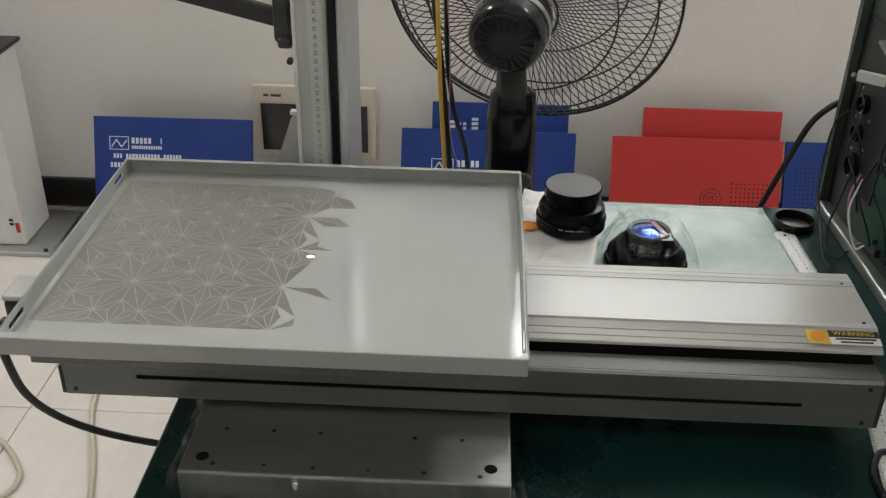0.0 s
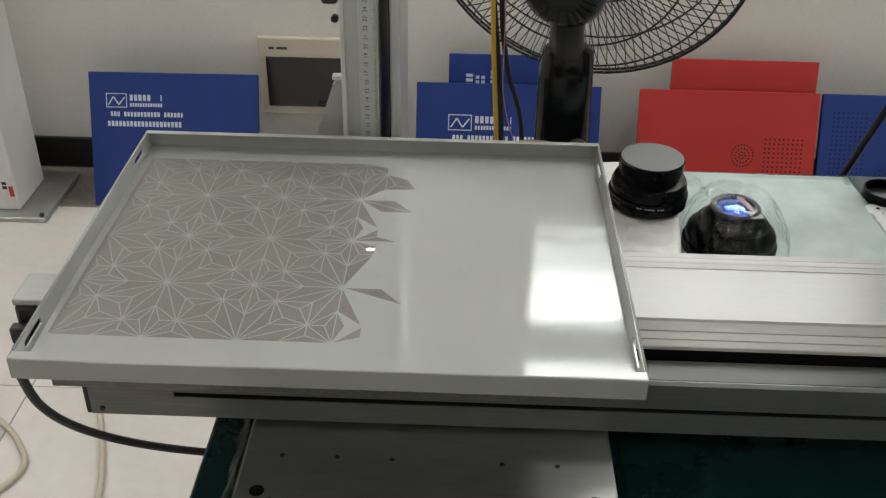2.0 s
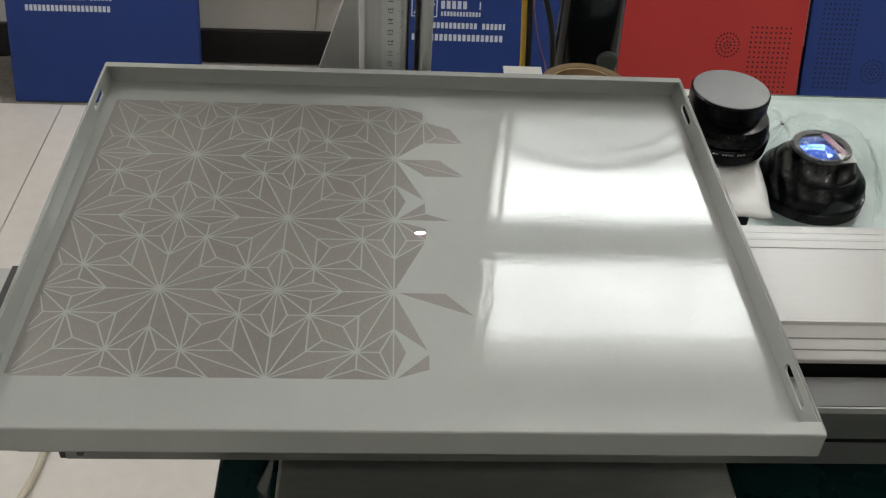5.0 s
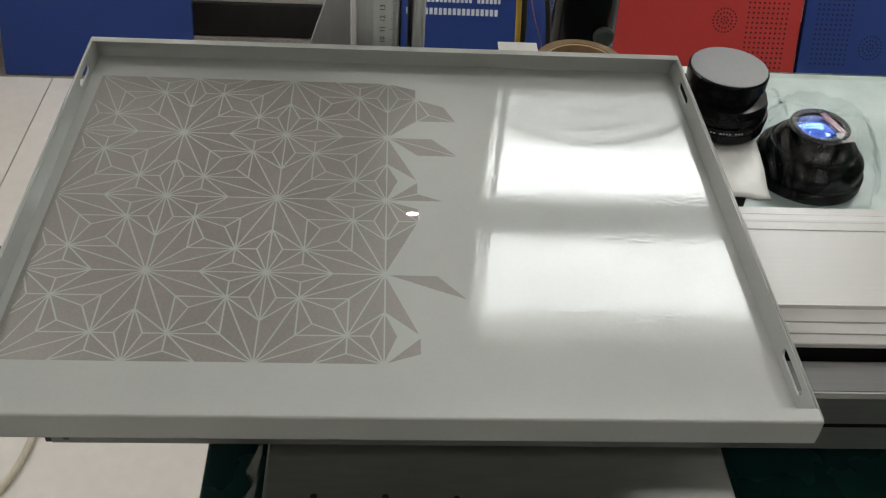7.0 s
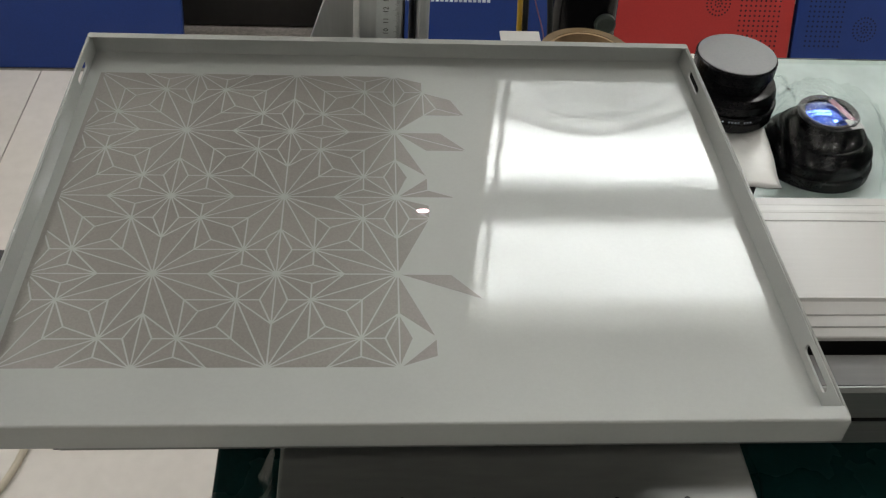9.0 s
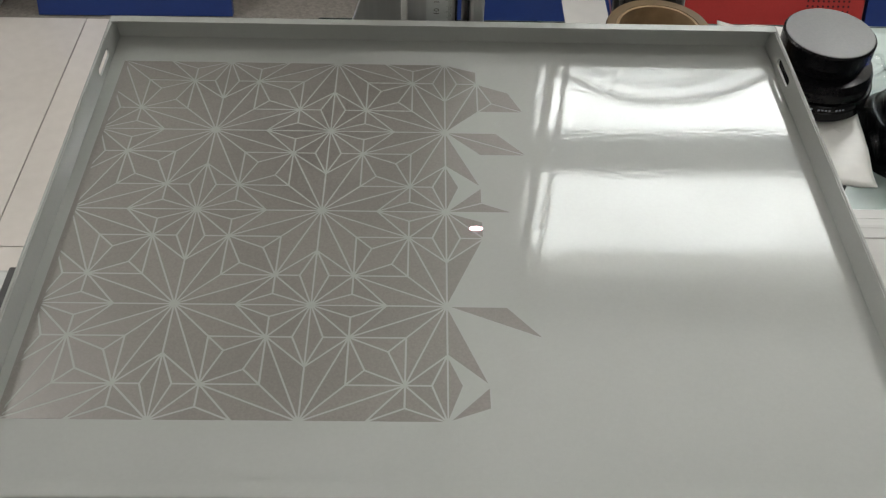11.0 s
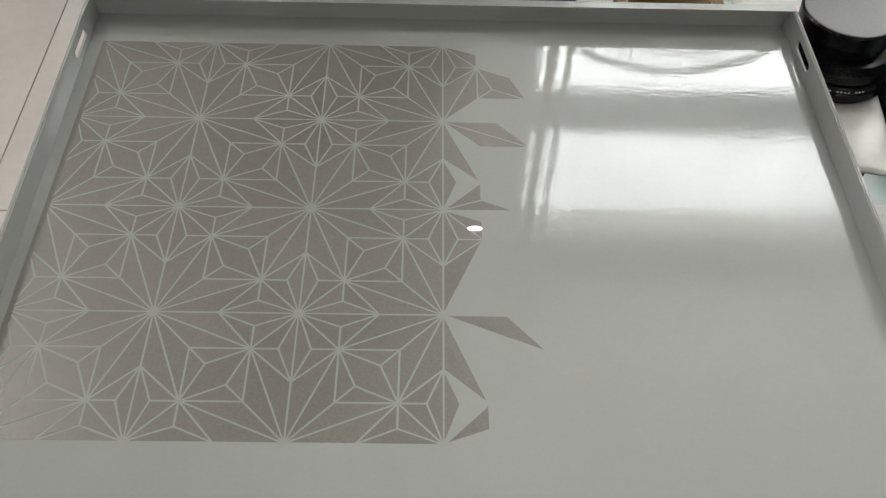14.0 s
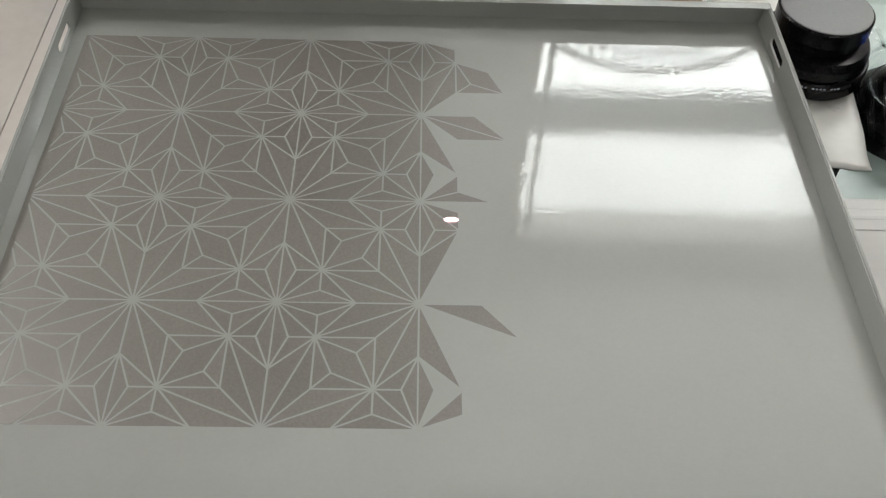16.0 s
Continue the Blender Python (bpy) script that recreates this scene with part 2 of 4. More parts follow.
def add_tube(bm, points, radius, sides=8, closed=False):
    pts = [Vector(p) for p in points]
    n = len(pts)
    rings = []
    up = None
    for i, p in enumerate(pts):
        if closed:
            d = (pts[(i + 1) % n] - pts[i - 1]).normalized()
        else:
            d = (pts[min(i + 1, n - 1)] - pts[max(i - 1, 0)]).normalized()
        if up is None:
            up = d.orthogonal().normalized()
        up = (up - d * up.dot(d)).normalized()
        side = d.cross(up)
        rings.append([bm.verts.new(p + radius * (math.cos(2 * math.pi * k / sides) * up + math.sin(2 * math.pi * k / sides) * side)) for k in range(sides)])
    pairs = list(zip(rings, rings[1:]))
    if closed:
        pairs.append((rings[-1], rings[0]))
    for a, b in pairs:
        for k in range(sides):
            bm.faces.new((a[k], a[(k + 1) % sides], b[(k + 1) % sides], b[k]))
    if not closed:
        bm.faces.new(rings[0][::-1])
        bm.faces.new(rings[-1])
    return bm


def tube(points, radius, sides=8, n=10):
    return add_tube(bmesh.new(), smooth_path(points, n), radius, sides)


def prism(poly, z0, z1, bm=None):
    """A flat polygon (counter-clockwise x, y pairs) given thickness."""
    bm = bm or bmesh.new()
    a = [bm.verts.new((x, y, z0)) for x, y in poly]
    b = [bm.verts.new((x, y, z1)) for x, y in poly]
    bm.faces.new(a[::-1])
    bm.faces.new(b)
    k = len(poly)
    for i in range(k):
        bm.faces.new((a[i], a[(i + 1) % k], b[(i + 1) % k], b[i]))
    return bm


def extrude_x(profile, x0, x1, bm=None):
    """A (y, z) outline swept along x."""
    bm = bm or bmesh.new()
    a = [bm.verts.new((x0, y, z)) for y, z in profile]
    b = [bm.verts.new((x1, y, z)) for y, z in profile]
    bm.faces.new(a)
    bm.faces.new(b[::-1])
    k = len(profile)
    for i in range(k):
        bm.faces.new((a[i], b[i], b[(i + 1) % k], a[(i + 1) % k]))
    bmesh.ops.recalc_face_normals(bm, faces=bm.faces)
    return bm


def text_mesh(body, size, extrude, m, bm):
    cu = bpy.data.curves.new("text", "FONT")
    cu.body, cu.size, cu.extrude, cu.align_x, cu.align_y = body, size, extrude, "CENTER", "CENTER"
    cu.resolution_u = 2
    ob = bpy.data.objects.new("text", cu)
    scene.collection.objects.link(ob)
    me = bpy.data.meshes.new_from_object(ob.evaluated_get(bpy.context.evaluated_depsgraph_get()))
    me.transform(m)
    bm.from_mesh(me)
    bpy.data.meshes.remove(me)
    bpy.data.objects.remove(ob)
    bpy.data.curves.remove(cu)


IDENT = Matrix.Identity(4)

# ---- room ----
RX0, RX1, RY0 = -2.8, 3.0, -3.2
structure = dict(kind="structure")
bm = bmesh.new()
add_box(bm, RX0 - 0.12, WIN_X0, WALL, WALL + 0.2, FLOOR - 0.1, CEIL + 0.1)
add_box(bm, WIN_X1, RX1 + 0.12, WALL, WALL + 0.2, FLOOR - 0.1, CEIL + 0.1)
add_box(bm, WIN_X0, WIN_X1, WALL, WALL + 0.2, FLOOR - 0.1, WIN_Z0)
add_box(bm, WIN_X0, WIN_X1, WALL, WALL + 0.2, WIN_Z1, CEIL + 0.1)
tagged(part("wall_north", bm, M_WALL), "off-white painted wall with a high window", "wall", **structure)
tagged(part("wall_south", box(RX0 - 0.12, RX1 + 0.12, RY0 - 0.15, RY0, FLOOR - 0.1, CEIL + 0.1), M_WALL), "off-white painted wall", "wall", **structure)
tagged(part("wall_west", box(RX0 - 0.15, RX0, RY0, WALL, FLOOR - 0.1, CEIL + 0.1), M_WALL), "off-white painted wall", "wall", **structure)
tagged(part("wall_east", box(RX1, RX1 + 0.15, RY0, WALL, FLOOR - 0.1, CEIL + 0.1), M_WALL), "off-white painted wall", "wall", **structure)
tagged(part("ceiling", box(RX0, RX1, RY0, WALL, CEIL, CEIL + 0.1), M_CEIL), "white painted ceiling", "ceiling", **structure)
tagged(part("baseboard", box(RX0, RX1, WALL - 0.014, WALL, FLOOR + 0.001, FLOOR + 0.10, bevel=0.003), M_SKIRT), "black skirting along the foot of the wall", "baseboard", **structure)

# window with two lights split by a transom
window = thing("window_1", pose((WIN_X0 + WIN_X1) / 2, WALL, WIN_Z0), "high white-framed window with bright panes", "window", kind="structure")
ww, wh = (WIN_X1 - WIN_X0) / 2, WIN_Z1 - WIN_Z0
bm = bmesh.new()
for a in ((-ww, ww, 0.03, 0.08, 0.0, 0.035), (-ww, ww, 0.03, 0.08, wh - 0.035, wh), (-ww, -ww + 0.035, 0.03, 0.08, 0.035, wh - 0.035), (ww - 0.035, ww, 0.03, 0.08, 0.035, wh - 0.035)):
    add_box(bm, *a, bevel=0.003)
part("window_frame", bm, M_WHITE, window)
part("transom", box(-ww + 0.035, ww - 0.035, 0.025, 0.085, 0.4705, 0.608, bevel=0.004), M_TRANSOM, window, "broad transom bar")
for z0, z1 in ((0.035, 0.4705), (0.608, wh - 0.035)):
    p = part("pane", box(-ww + 0.035, ww - 0.035, 0.052, 0.058, z0, z1), M_FILM, window)
    p.visible_shadow = False
tagged(part("backdrop", box(WIN_X0 - 0.4, WIN_X1 + 0.4, WALL + 0.5, WALL + 0.51, WIN_Z0 - 0.4, WIN_Z1 + 0.9), M_SKYGLOW), "bright overcast sky outside the window", "sky", **structure)

# ceiling panels, out of view, added to go with the fill lamps
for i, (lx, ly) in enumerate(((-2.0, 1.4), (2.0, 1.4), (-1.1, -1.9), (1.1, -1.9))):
    cl = thing("added_fill_panel", pose(lx, ly, CEIL), "added square white ceiling panel, out of view, lit to fill the room", "ceiling light", "ceiling lights")
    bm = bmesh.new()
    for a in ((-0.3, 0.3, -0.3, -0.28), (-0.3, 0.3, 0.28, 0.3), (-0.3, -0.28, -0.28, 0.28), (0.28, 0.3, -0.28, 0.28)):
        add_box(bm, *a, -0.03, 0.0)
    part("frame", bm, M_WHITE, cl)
    part("diffuser", box(-0.28, 0.28, -0.28, 0.28, -0.02, -0.012), M_FILL_PANEL, cl)

# ---- workbench ----
BX0, BX1, BY0, BY1 = -0.124, 1.45, -0.42, 0.512
bench = thing("workbench", pose(0, 0, FLOOR), "dark green topped steel workbench", "workbench")
part("tabletop", box(BX0, BX1, BY0, BY1, TABLE - 0.03 - FLOOR, TABLE - FLOOR, bevel=0.003), M_BENCH, bench, "glossy dark green top")
for x in (BX0 + 0.05, BX1 - 0.05):
    for y in (BY0 + 0.05, BY1 - 0.05):
        part("leg", box(x - 0.025, x + 0.025, y - 0.025, y + 0.025, 0, TABLE - 0.03 - FLOOR, bevel=0.003), M_STEEL_DARK, bench)
for y in (BY0 + 0.05, BY1 - 0.05):
    part("apron", box(BX0 + 0.075, BX1 - 0.075, y - 0.015, y + 0.015, TABLE - 0.1 - FLOOR, TABLE - 0.03 - FLOOR), M_STEEL_DARK, bench)

# ---- steel base plate in film ----
plate = thing("base_plate", pose(0.079, 0, TABLE), "ground steel base plate in clear film on the bench", "steel plate")
part("plate", box(-0.155, 0.155, -0.160, 0.20, 0.0, 0.040, bevel=0.0025), M_PLATE, plate)
# flat dark discs on the plate stand for the shade inside its holes
for hx, hy, hr in ((-0.136, -0.138, 0.0062), (0.136, -0.138, 0.0062), (-0.124, -0.147, 0.0026), (0.126, -0.149, 0.0026),
                   (-0.122, -0.097, 0.0022), (-0.076, -0.097, 0.0022), (-0.03, -0.098, 0.0022), (0.062, -0.099, 0.0022), (0.108, -0.099, 0.0022),
                   (-0.076, -0.146, 0.0018), (-0.03, -0.147, 0.0018), (0.022, -0.147, 0.0018), (0.074, -0.147, 0.0024)):
    part("bolt_hole", lathe([(hr * 0.96, 0.0396), (hr, 0.0402), (hr * 0.9, 0.0403)], 20, pose(hx, hy, 0)), M_PIT_SHADE if hr > 0.005 else M_STEEL_DARK, plate)
random.seed(4)
bm = bmesh.new()
ring0, ring1, ring2 = [], [], []
outline = []
for i in range(40):
    outline.append((-0.157 + 0.314 * i / 40, -0.162))
for i in range(40):
    outline.append((0.157, -0.162 + 0.34 * i / 40))
for i in range(40):
    outline.append((0.157 - 0.314 * i / 40, 0.178))
for i in range(40):
    outline.append((-0.157, 0.178 - 0.34 * i / 40))
for k, (x, y) in enumerate(outline):
    d = Vector((x, y - 0.01, 0)).normalized()
    j = random.random
    ring0.append(bm.verts.new((x + 0.001 * d.x, y + 0.001 * d.y, 0.041 + 0.0012 * j())))
    o = 0.003 + 0.012 * j()
    ring1.append(bm.verts.new((x + o * d.x, y + o * d.y, 0.018 + 0.014 * j())))
    o = 0.006 + 0.020 * j()
    ring2.append(bm.verts.new((x + o * d.x, y + o * d.y, 0.0008 + 0.005 * j())))
for a, b in ((ring0, ring1), (ring1, ring2)):
    for i in range(160):
        bm.faces.new((a[i], a[(i + 1) % 160], b[(i + 1) % 160], b[i]))
part("film_wrap", bm, M_WRAP, plate, "crumpled clear film round the edges")

# ---- linear slide ----
slide = thing("linear_slide", pose(0, 0, TABLE + 0.0405), "long grey aluminium linear slide with pale cover on a plate", "linear slide")
Z = -(TABLE + 0.0405)
part("rail_body", extrude_x([(-0.060, -0.0995 + Z), (-0.060, -0.0775 + Z), (-0.0585, -0.0775 + Z), (-0.0585, -0.0725 + Z), (-0.060, -0.0725 + Z), (-0.060, -0.047 + Z), (-0.0575, -0.0445 + Z),
     (-0.030, -0.0445 + Z), (-0.030, -0.058 + Z), (0.105, -0.058 + Z), (0.105, -0.0995 + Z)], -0.215, 0.590), M_BODY, slide, "grey anodised rail body with a long groove")
part("shelf", box(-0.214, 0.589, -0.0560, -0.0302, -0.0444 + Z, -0.0440 + Z), M_SHELF, slide, "dark upper shelf of the rail")
for x0, x1 in ((-0.215, -0.141), (0.517, 0.590)):
    part("groove_stop", box(x0, x1, -0.0600, -0.0586, -0.0775 + Z, -0.0725 + Z), M_BODY, slide)
# black sliver on the notch floor paints in the groove's shade
part("groove", box(-0.141, 0.517, -0.0590, -0.0584, -0.0775 + Z, -0.0725 + Z), M_PIT_SHADE, slide, "groove in the front face, its shade painted black")
part("end_cap", box(0.590, 0.5945, -0.060, 0.105, -0.0995 + Z, -0.0445 + Z, bevel=0.001), M_STEEL_DARK, slide, "dark end plate")
part("end_cap", box(-0.2195, -0.215, -0.060, 0.105, -0.0995 + Z, -0.066 + Z, bevel=0.001), M_STEEL_DARK, slide, "dark end plate")
for x in (-0.205, 0.578):
    for z in (-0.093, -0.052):
        part("screw", lathe([(0.0024, 0), (0.0024, 0.0012), (0.0012, 0.0014)], 12, pose(x, -0.060, z + Z, 90)), M_BLACK, slide)
# black fill added for the shade between rail and cover
part("black_strip", box(-0.21, 0.588, -0.0232, 0.104, -0.0578 + Z, -0.0368 + Z), M_PIT_SHADE, slide, "black fill standing for the shade in the gap under the cover")
cover = part("cover", extrude_x([(y, z + Z) for y, z in ((-0.0245, -0.0365), (-0.0245, -0.0336), (-0.0238, -0.0328), (-0.0182, -0.0308), (-0.0180, -0.0316), (-0.0172, -0.0316), (-0.0170, -0.0303),
     (-0.0100, -0.0280), (-0.0098, -0.0288), (-0.0090, -0.0288), (-0.0088, -0.0275), (-0.0004, -0.0240), (0.001, -0.0218), (0.0780, -0.0206), (0.0785, -0.0199), (0.0868, -0.0201), (0.0870, -0.0203), (0.0874, -0.0203),
     (0.0876, -0.0201), (0.0956, -0.0203), (0.0958, -0.0205), (0.0962, -0.0205), (0.0964, -0.0203), (0.1045, -0.0204), (0.106, -0.0216), (0.106, -0.0365))], -0.20, 0.598), M_COVER, slide, "pale satin aluminium cover with ribbed edges")
for y in (0.008, 0.083):
    part("cover_screw", lathe([(0.0018, 0), (0.0018, 0.0008), (0.001, 0.001)], 12, pose(0.586, y, -0.0205 + Z)), M_STEEL_DARK, slide)
# warning label
lab = part("warning_label", box(0.525, 0.597, -0.021, -0.002, -0.0010, 0.0, m=pose(0, 0, Z - 0.0240, 11.0, 0, 0)), M_WHITE, slide, "white and yellow warning label")
tilt = pose(0, 0, Z - 0.0240, 11.0, 0, 0)
part("warning_patch", box(0.525, 0.547, -0.021, -0.002, 0.0, 0.0004, m=tilt), M_YELLOW, lab, "yellow patch")
part("warning_sign", lathe([(0.0065, 0.0004), (0.0065, 0.0008), (0.0050, 0.0008), (0.0050, 0.0005)], 24, tilt @ pose(0.536, -0.0115, 0)), M_ORANGE, lab)
part("warning_bar", box(0.547, 0.597, -0.0108, -0.002, 0.0, 0.0004, m=tilt), M_INK, lab)
bm = bmesh.new()
text_mesh("WARNING", 0.0085, 0.0001, tilt @ pose(0.572, -0.0064, 0.0006), bm)
part("warning_text", bm, M_YELLOW, lab, "yellow lettering WARNING")
for k, (a, b) in enumerate(((0.553, 0.593), (0.557, 0.589))):
    part("text_bar", box(a, b, -0.0145 - 0.0042 * k, -0.0125 - 0.0042 * k, 0.0, 0.0004, m=tilt), M_STEEL_DARK, lab)

# carriage between slide and tray
carr = thing("carriage", pose(-0.01, 0.06, -0.0195), "grey steel carriage plate on the slide under the tray", "carriage")
part("plate", box(-0.203, 0.204, -0.178, 0.15, 0.0, 0.0177, bevel=0.001), M_CARR, carr)
part("edge_lip", box(-0.203, -0.06, -0.1798, -0.1782, 0.0088, 0.0105), M_ALU, carr, "bright front lip")
part("slide_block", box(-0.12, 0.12, -0.075, 0.03, -0.0008, 0.0), M_STEEL_DARK, carr)

# stepper motor on the end of the slide
motor = thing("stepper_motor", pose(-0.2195, 0.030, -0.0745), "black and grey stepper motor on the slide's end", "motor")
part("body", box(-0.060, -0.018, -0.022, 0.022, -0.018, 0.0375, bevel=0.003), M_BLACK, motor)
part("end_bell", box(-0.080, -0.0602, -0.022, 0.022, -0.012, 0.0375, bevel=0.004), M_BLACK, motor)
part("top_plate", box(-0.080, 0.0, -0.0222, 0.0222, 0.0376, 0.0445, bevel=0.002), M_ALU, motor, "grey metal upper face")
part("flange", box(-0.0178, 0.0, -0.022, 0.022, -0.018, 0.0375, bevel=0.002), M_BLACK, motor)
part("cable_tie", box(-0.0485, -0.0425, -0.0232, 0.0232, -0.019, 0.0458, bevel=0.001), M_STEEL_DARK, motor, "grey strap")
part("connector", box(-0.083, -0.064, -0.0335, -0.0222, 0.003, 0.020, bevel=0.002), M_BLACK, motor)
mc = thing("motor_cable", pose(-0.295, 0, -0.07), "thick black cable looping from the motor under the bench", "cable")
part("sheath", add_tube(bmesh.new(), [p - Vector((-0.295, 0, -0.07)) for p in smooth_path([(-0.292, 0.0, -0.066), (-0.303, -0.002, -0.085), (-0.306, 0.002, -0.110), (-0.310, 0.030, -0.175), (-0.300, 0.072, -0.242),
     (-0.262, 0.110, -0.298), (-0.200, 0.145, -0.343), (-0.124, 0.172, -0.372), (-0.02, 0.19, -0.40), (0.10, 0.20, -0.46), (0.14, 0.20, -0.60)])], 0.0046, 10), M_RUBBER, mc, smooth=True)

# ---- serving tray ----
tray = thing("serving_tray", pose(0, 0, -0.0016), "pale grey-white powder-coated metal tray, half engraved, on the carriage", "tray")
TZ = 0.0016
FX, FY0, FY1 = 0.2408, -0.1292, 0.2592
RX, RYF, RYB, RIM = 0.2432, -0.1305, 0.2605, 0.0184
LF, LB = -0.2345, -0.2402
part("floor_sheet", prism([(LF, FY0), (FX, FY0), (FX, FY1), (LB, FY1)], 0.0002, TZ), M_TRAY, tray, "glossy coated tray floor")


def wall_strip(a0, a1, b0, b1, holes, name):
    """A sloping wall from floor edge a0-a1 to rim b0-b1, with long slots cut through at fractions (u0, u1, v0, v1)."""
    a0, a1, b0, b1 = (Vector(p) for p in (a0, a1, b0, b1))
    nrm = (a1 - a0).cross(b0 - a0).normalized()
    th = 0.0016
    P = lambda u, v: (a0.lerp(a1, u)).lerp(b0.lerp(b1, u), v)
    bm = bmesh.new()
    edges = []

    def loop(pts):
        q = [bm.verts.new(P(u, v)) for u, v in pts]
        edges.extend(bm.edges.new((q[i], q[(i + 1) % len(q)])) for i in range(len(q)))

    loop([(k / 12, 0) for k in range(12)] + [(1, k / 3) for k in range(3)] + [(1 - k / 12, 1) for k in range(12)] + [(0, 1 - k / 3) for k in range(3)])
    for u0, u1, v0, v1 in holes:
        ru, rv, vm = (v1 - v0) / 2 * (b0 - a0).length / (a1 - a0).length, (v1 - v0) / 2, (v0 + v1) / 2
        ends = []
        for k in range(9):
            a = -math.pi / 2 + math.pi * k / 8
            ends.append((u1 - ru + ru * math.cos(a), vm + rv * math.sin(a)))
        for k in range(9):
            a = math.pi / 2 + math.pi * k / 8
            ends.append((u0 + ru + ru * math.cos(a), vm + rv * math.sin(a)))
        loop(ends)
    bmesh.ops.triangle_fill(bm, use_beauty=True, edges=edges)
    bmesh.ops.recalc_face_normals(bm, faces=bm.faces)
    if sum(f_.normal.dot(nrm) * f_.calc_area() for f_ in bm.faces) < 0:
        bmesh.ops.reverse_faces(bm, faces=bm.faces)
    bmesh.ops.solidify(bm, geom=bm.faces, thickness=th)
    return part(name, bm, M_TRAY, tray)


def folded_wall(name, x0, yin, yout, lip, s):
    """Front or back wall: upright sheet with its top folded inwards to a flat lip, the fold rounded."""
    th, r = 0.0013, 0.0015
    fold = [(yout - s * (r - r * math.sin(a)), RIM - r + r * math.cos(a)) for a in [math.pi / 2 * k / 5 for k in range(6)]]
    rows = [(yin, 0.0)] + [(yin, RIM - 0.0034), (yin - s * 0.0022, RIM - th), (lip, RIM - th), (lip, RIM)] + fold + [(yout, 0.0)]
    bm = extrude_x(rows, x0, RX)
    return part(name, bm, M_TRAY, tray)


L = TZ + 0.0002
fl, fr, br, bl = (LF, FY0 + 0.001, L), (FX, FY0 + 0.001, L), (FX, FY1 - 0.0003, L), (LB, FY1 - 0.0003, L)
tfl, tfr, tbr, tbl = (LF - 0.0015, FY0 + 0.001, RIM - 0.001), (RX, FY0 + 0.001, RIM - 0.001), (RX, FY1 - 0.0003, RIM - 0.001), (LB - 0.0015, FY1 - 0.0003, RIM - 0.001)
slots = [(0.062, 0.152, 0.32, 0.70), (0.848, 0.924, 0.32, 0.70)]
slots_back = [(1 - b, 1 - a, c, d) for a, b, c, d in slots[::-1]]
folded_wall("front_wall", LF - 0.0015, FY0, RYF - 0.0005, -0.1212, -1)
wall_strip(fr, br, tfr, tbr, slots, "side_wall")
folded_wall("back_wall", LB - 0.0015, FY1, RYB + 0.0005, 0.2530, 1)
wall_strip(bl, fl, tbl, tfl, slots_back, "side_wall")
# thin bright edges of the side walls
for a, b in ((tfr, tbr), (tfl, tbl)):
    part("rim", add_tube(bmesh.new(), [a, b], 0.0011, 8), M_TRAY, tray, "bright side rim", smooth=True)

# open seam and weld beads at the foot of one side wall
part("seam", box(FX - 0.0006, FX + 0.0001, -0.118, -0.022, L - 0.0001, L + 0.0007), M_CARR, tray, "dark open seam")
for y, r in ((-0.052, 0.0011), (-0.057, 0.0009), (-0.083, 0.0013), (-0.094, 0.0008)):
    part("weld_bead", lathe([(0.0002, r * 0.7), (r * 0.7, r * 0.5), (r, 0.0)], 10, pose(FX - 0.0008, y, L - 0.0002) @ Matrix.Diagonal((0.8, 1.6, 1, 1))), M_TRAY, tray, smooth=True)

# engraved lattice of stars: tiles between the raised lines
PITCH, HALF = 0.0763, 0.00055
c_, d_, e_, g_ = 0.295, 0.555, 0.11, 0.42
NODE = {"B": (0, 0), "A1": (1, 0), "A2": (0, 1), "b": (1, 1), "C1": (c_, c_), "C2": (1 - c_, 1 - c_), "D1": (d_, 0), "D2": (0, d_), "D3": (1, 1 - d_), "D4": (1 - d_, 1),
        "E2": (c_, e_), "E3": (e_, c_), "e2": (1 - c_, 1 - e_), "e3": (1 - e_, 1 - c_), "E": (1 - c_, c_), "F": (c_, 1 - c_), "G": (1 - g_, g_), "g": (g_, 1 - g_)}
TILES = ["B E2 D1", "B C1 E2", "B E3 C1", "B D2 E3", "E2 C1 D1", "E3 D2 C1", "D1 C1 A1", "A1 C1 E", "A1 E C2", "A1 C2 D3", "C1 E G", "E C2 G", "C1 G C2 g", "C1 g F", "F g C2",
         "A2 C1 F", "A2 F C2", "A2 D2 C1", "A2 C2 D4", "b e2 D4", "b C2 e2", "b e3 C2", "b D3 e3", "e2 C2 D4", "e3 D3 C2"]


def inset(poly, d):
    area = sum(a[0] * b[1] - b[0] * a[1] for a, b in zip(poly, poly[1:] + poly[:1]))
    if area < 0:
        poly = poly[::-1]
    k = len(poly)
    out = []
    for i in range(k):
        p, q, r = Vector(poly[i - 1]), Vector(poly[i]), Vector(poly[(i + 1) % k])
        u, v = (q - p).normalized(), (r - q).normalized()
        nu, nv = Vector((-u.y, u.x)), Vector((-v.y, v.x))
        den = 1 + nu.dot(nv)
        shift = d * (nu + nv) / max(den, 0.08)
        if shift.length > 6 * d:
            shift = shift.normalized() * 6 * d
        out.append(q + shift)
    return [(p.x, p.y) for p in out]


engraving = part("engraved_field", box(-3 * PITCH, -2.96 * PITCH, -PITCH * 0.99, 2.99 * PITCH, TZ - 0.0002, TZ + 0.00005), M_ETCH, tray, "grey laser-engraved star lattice")


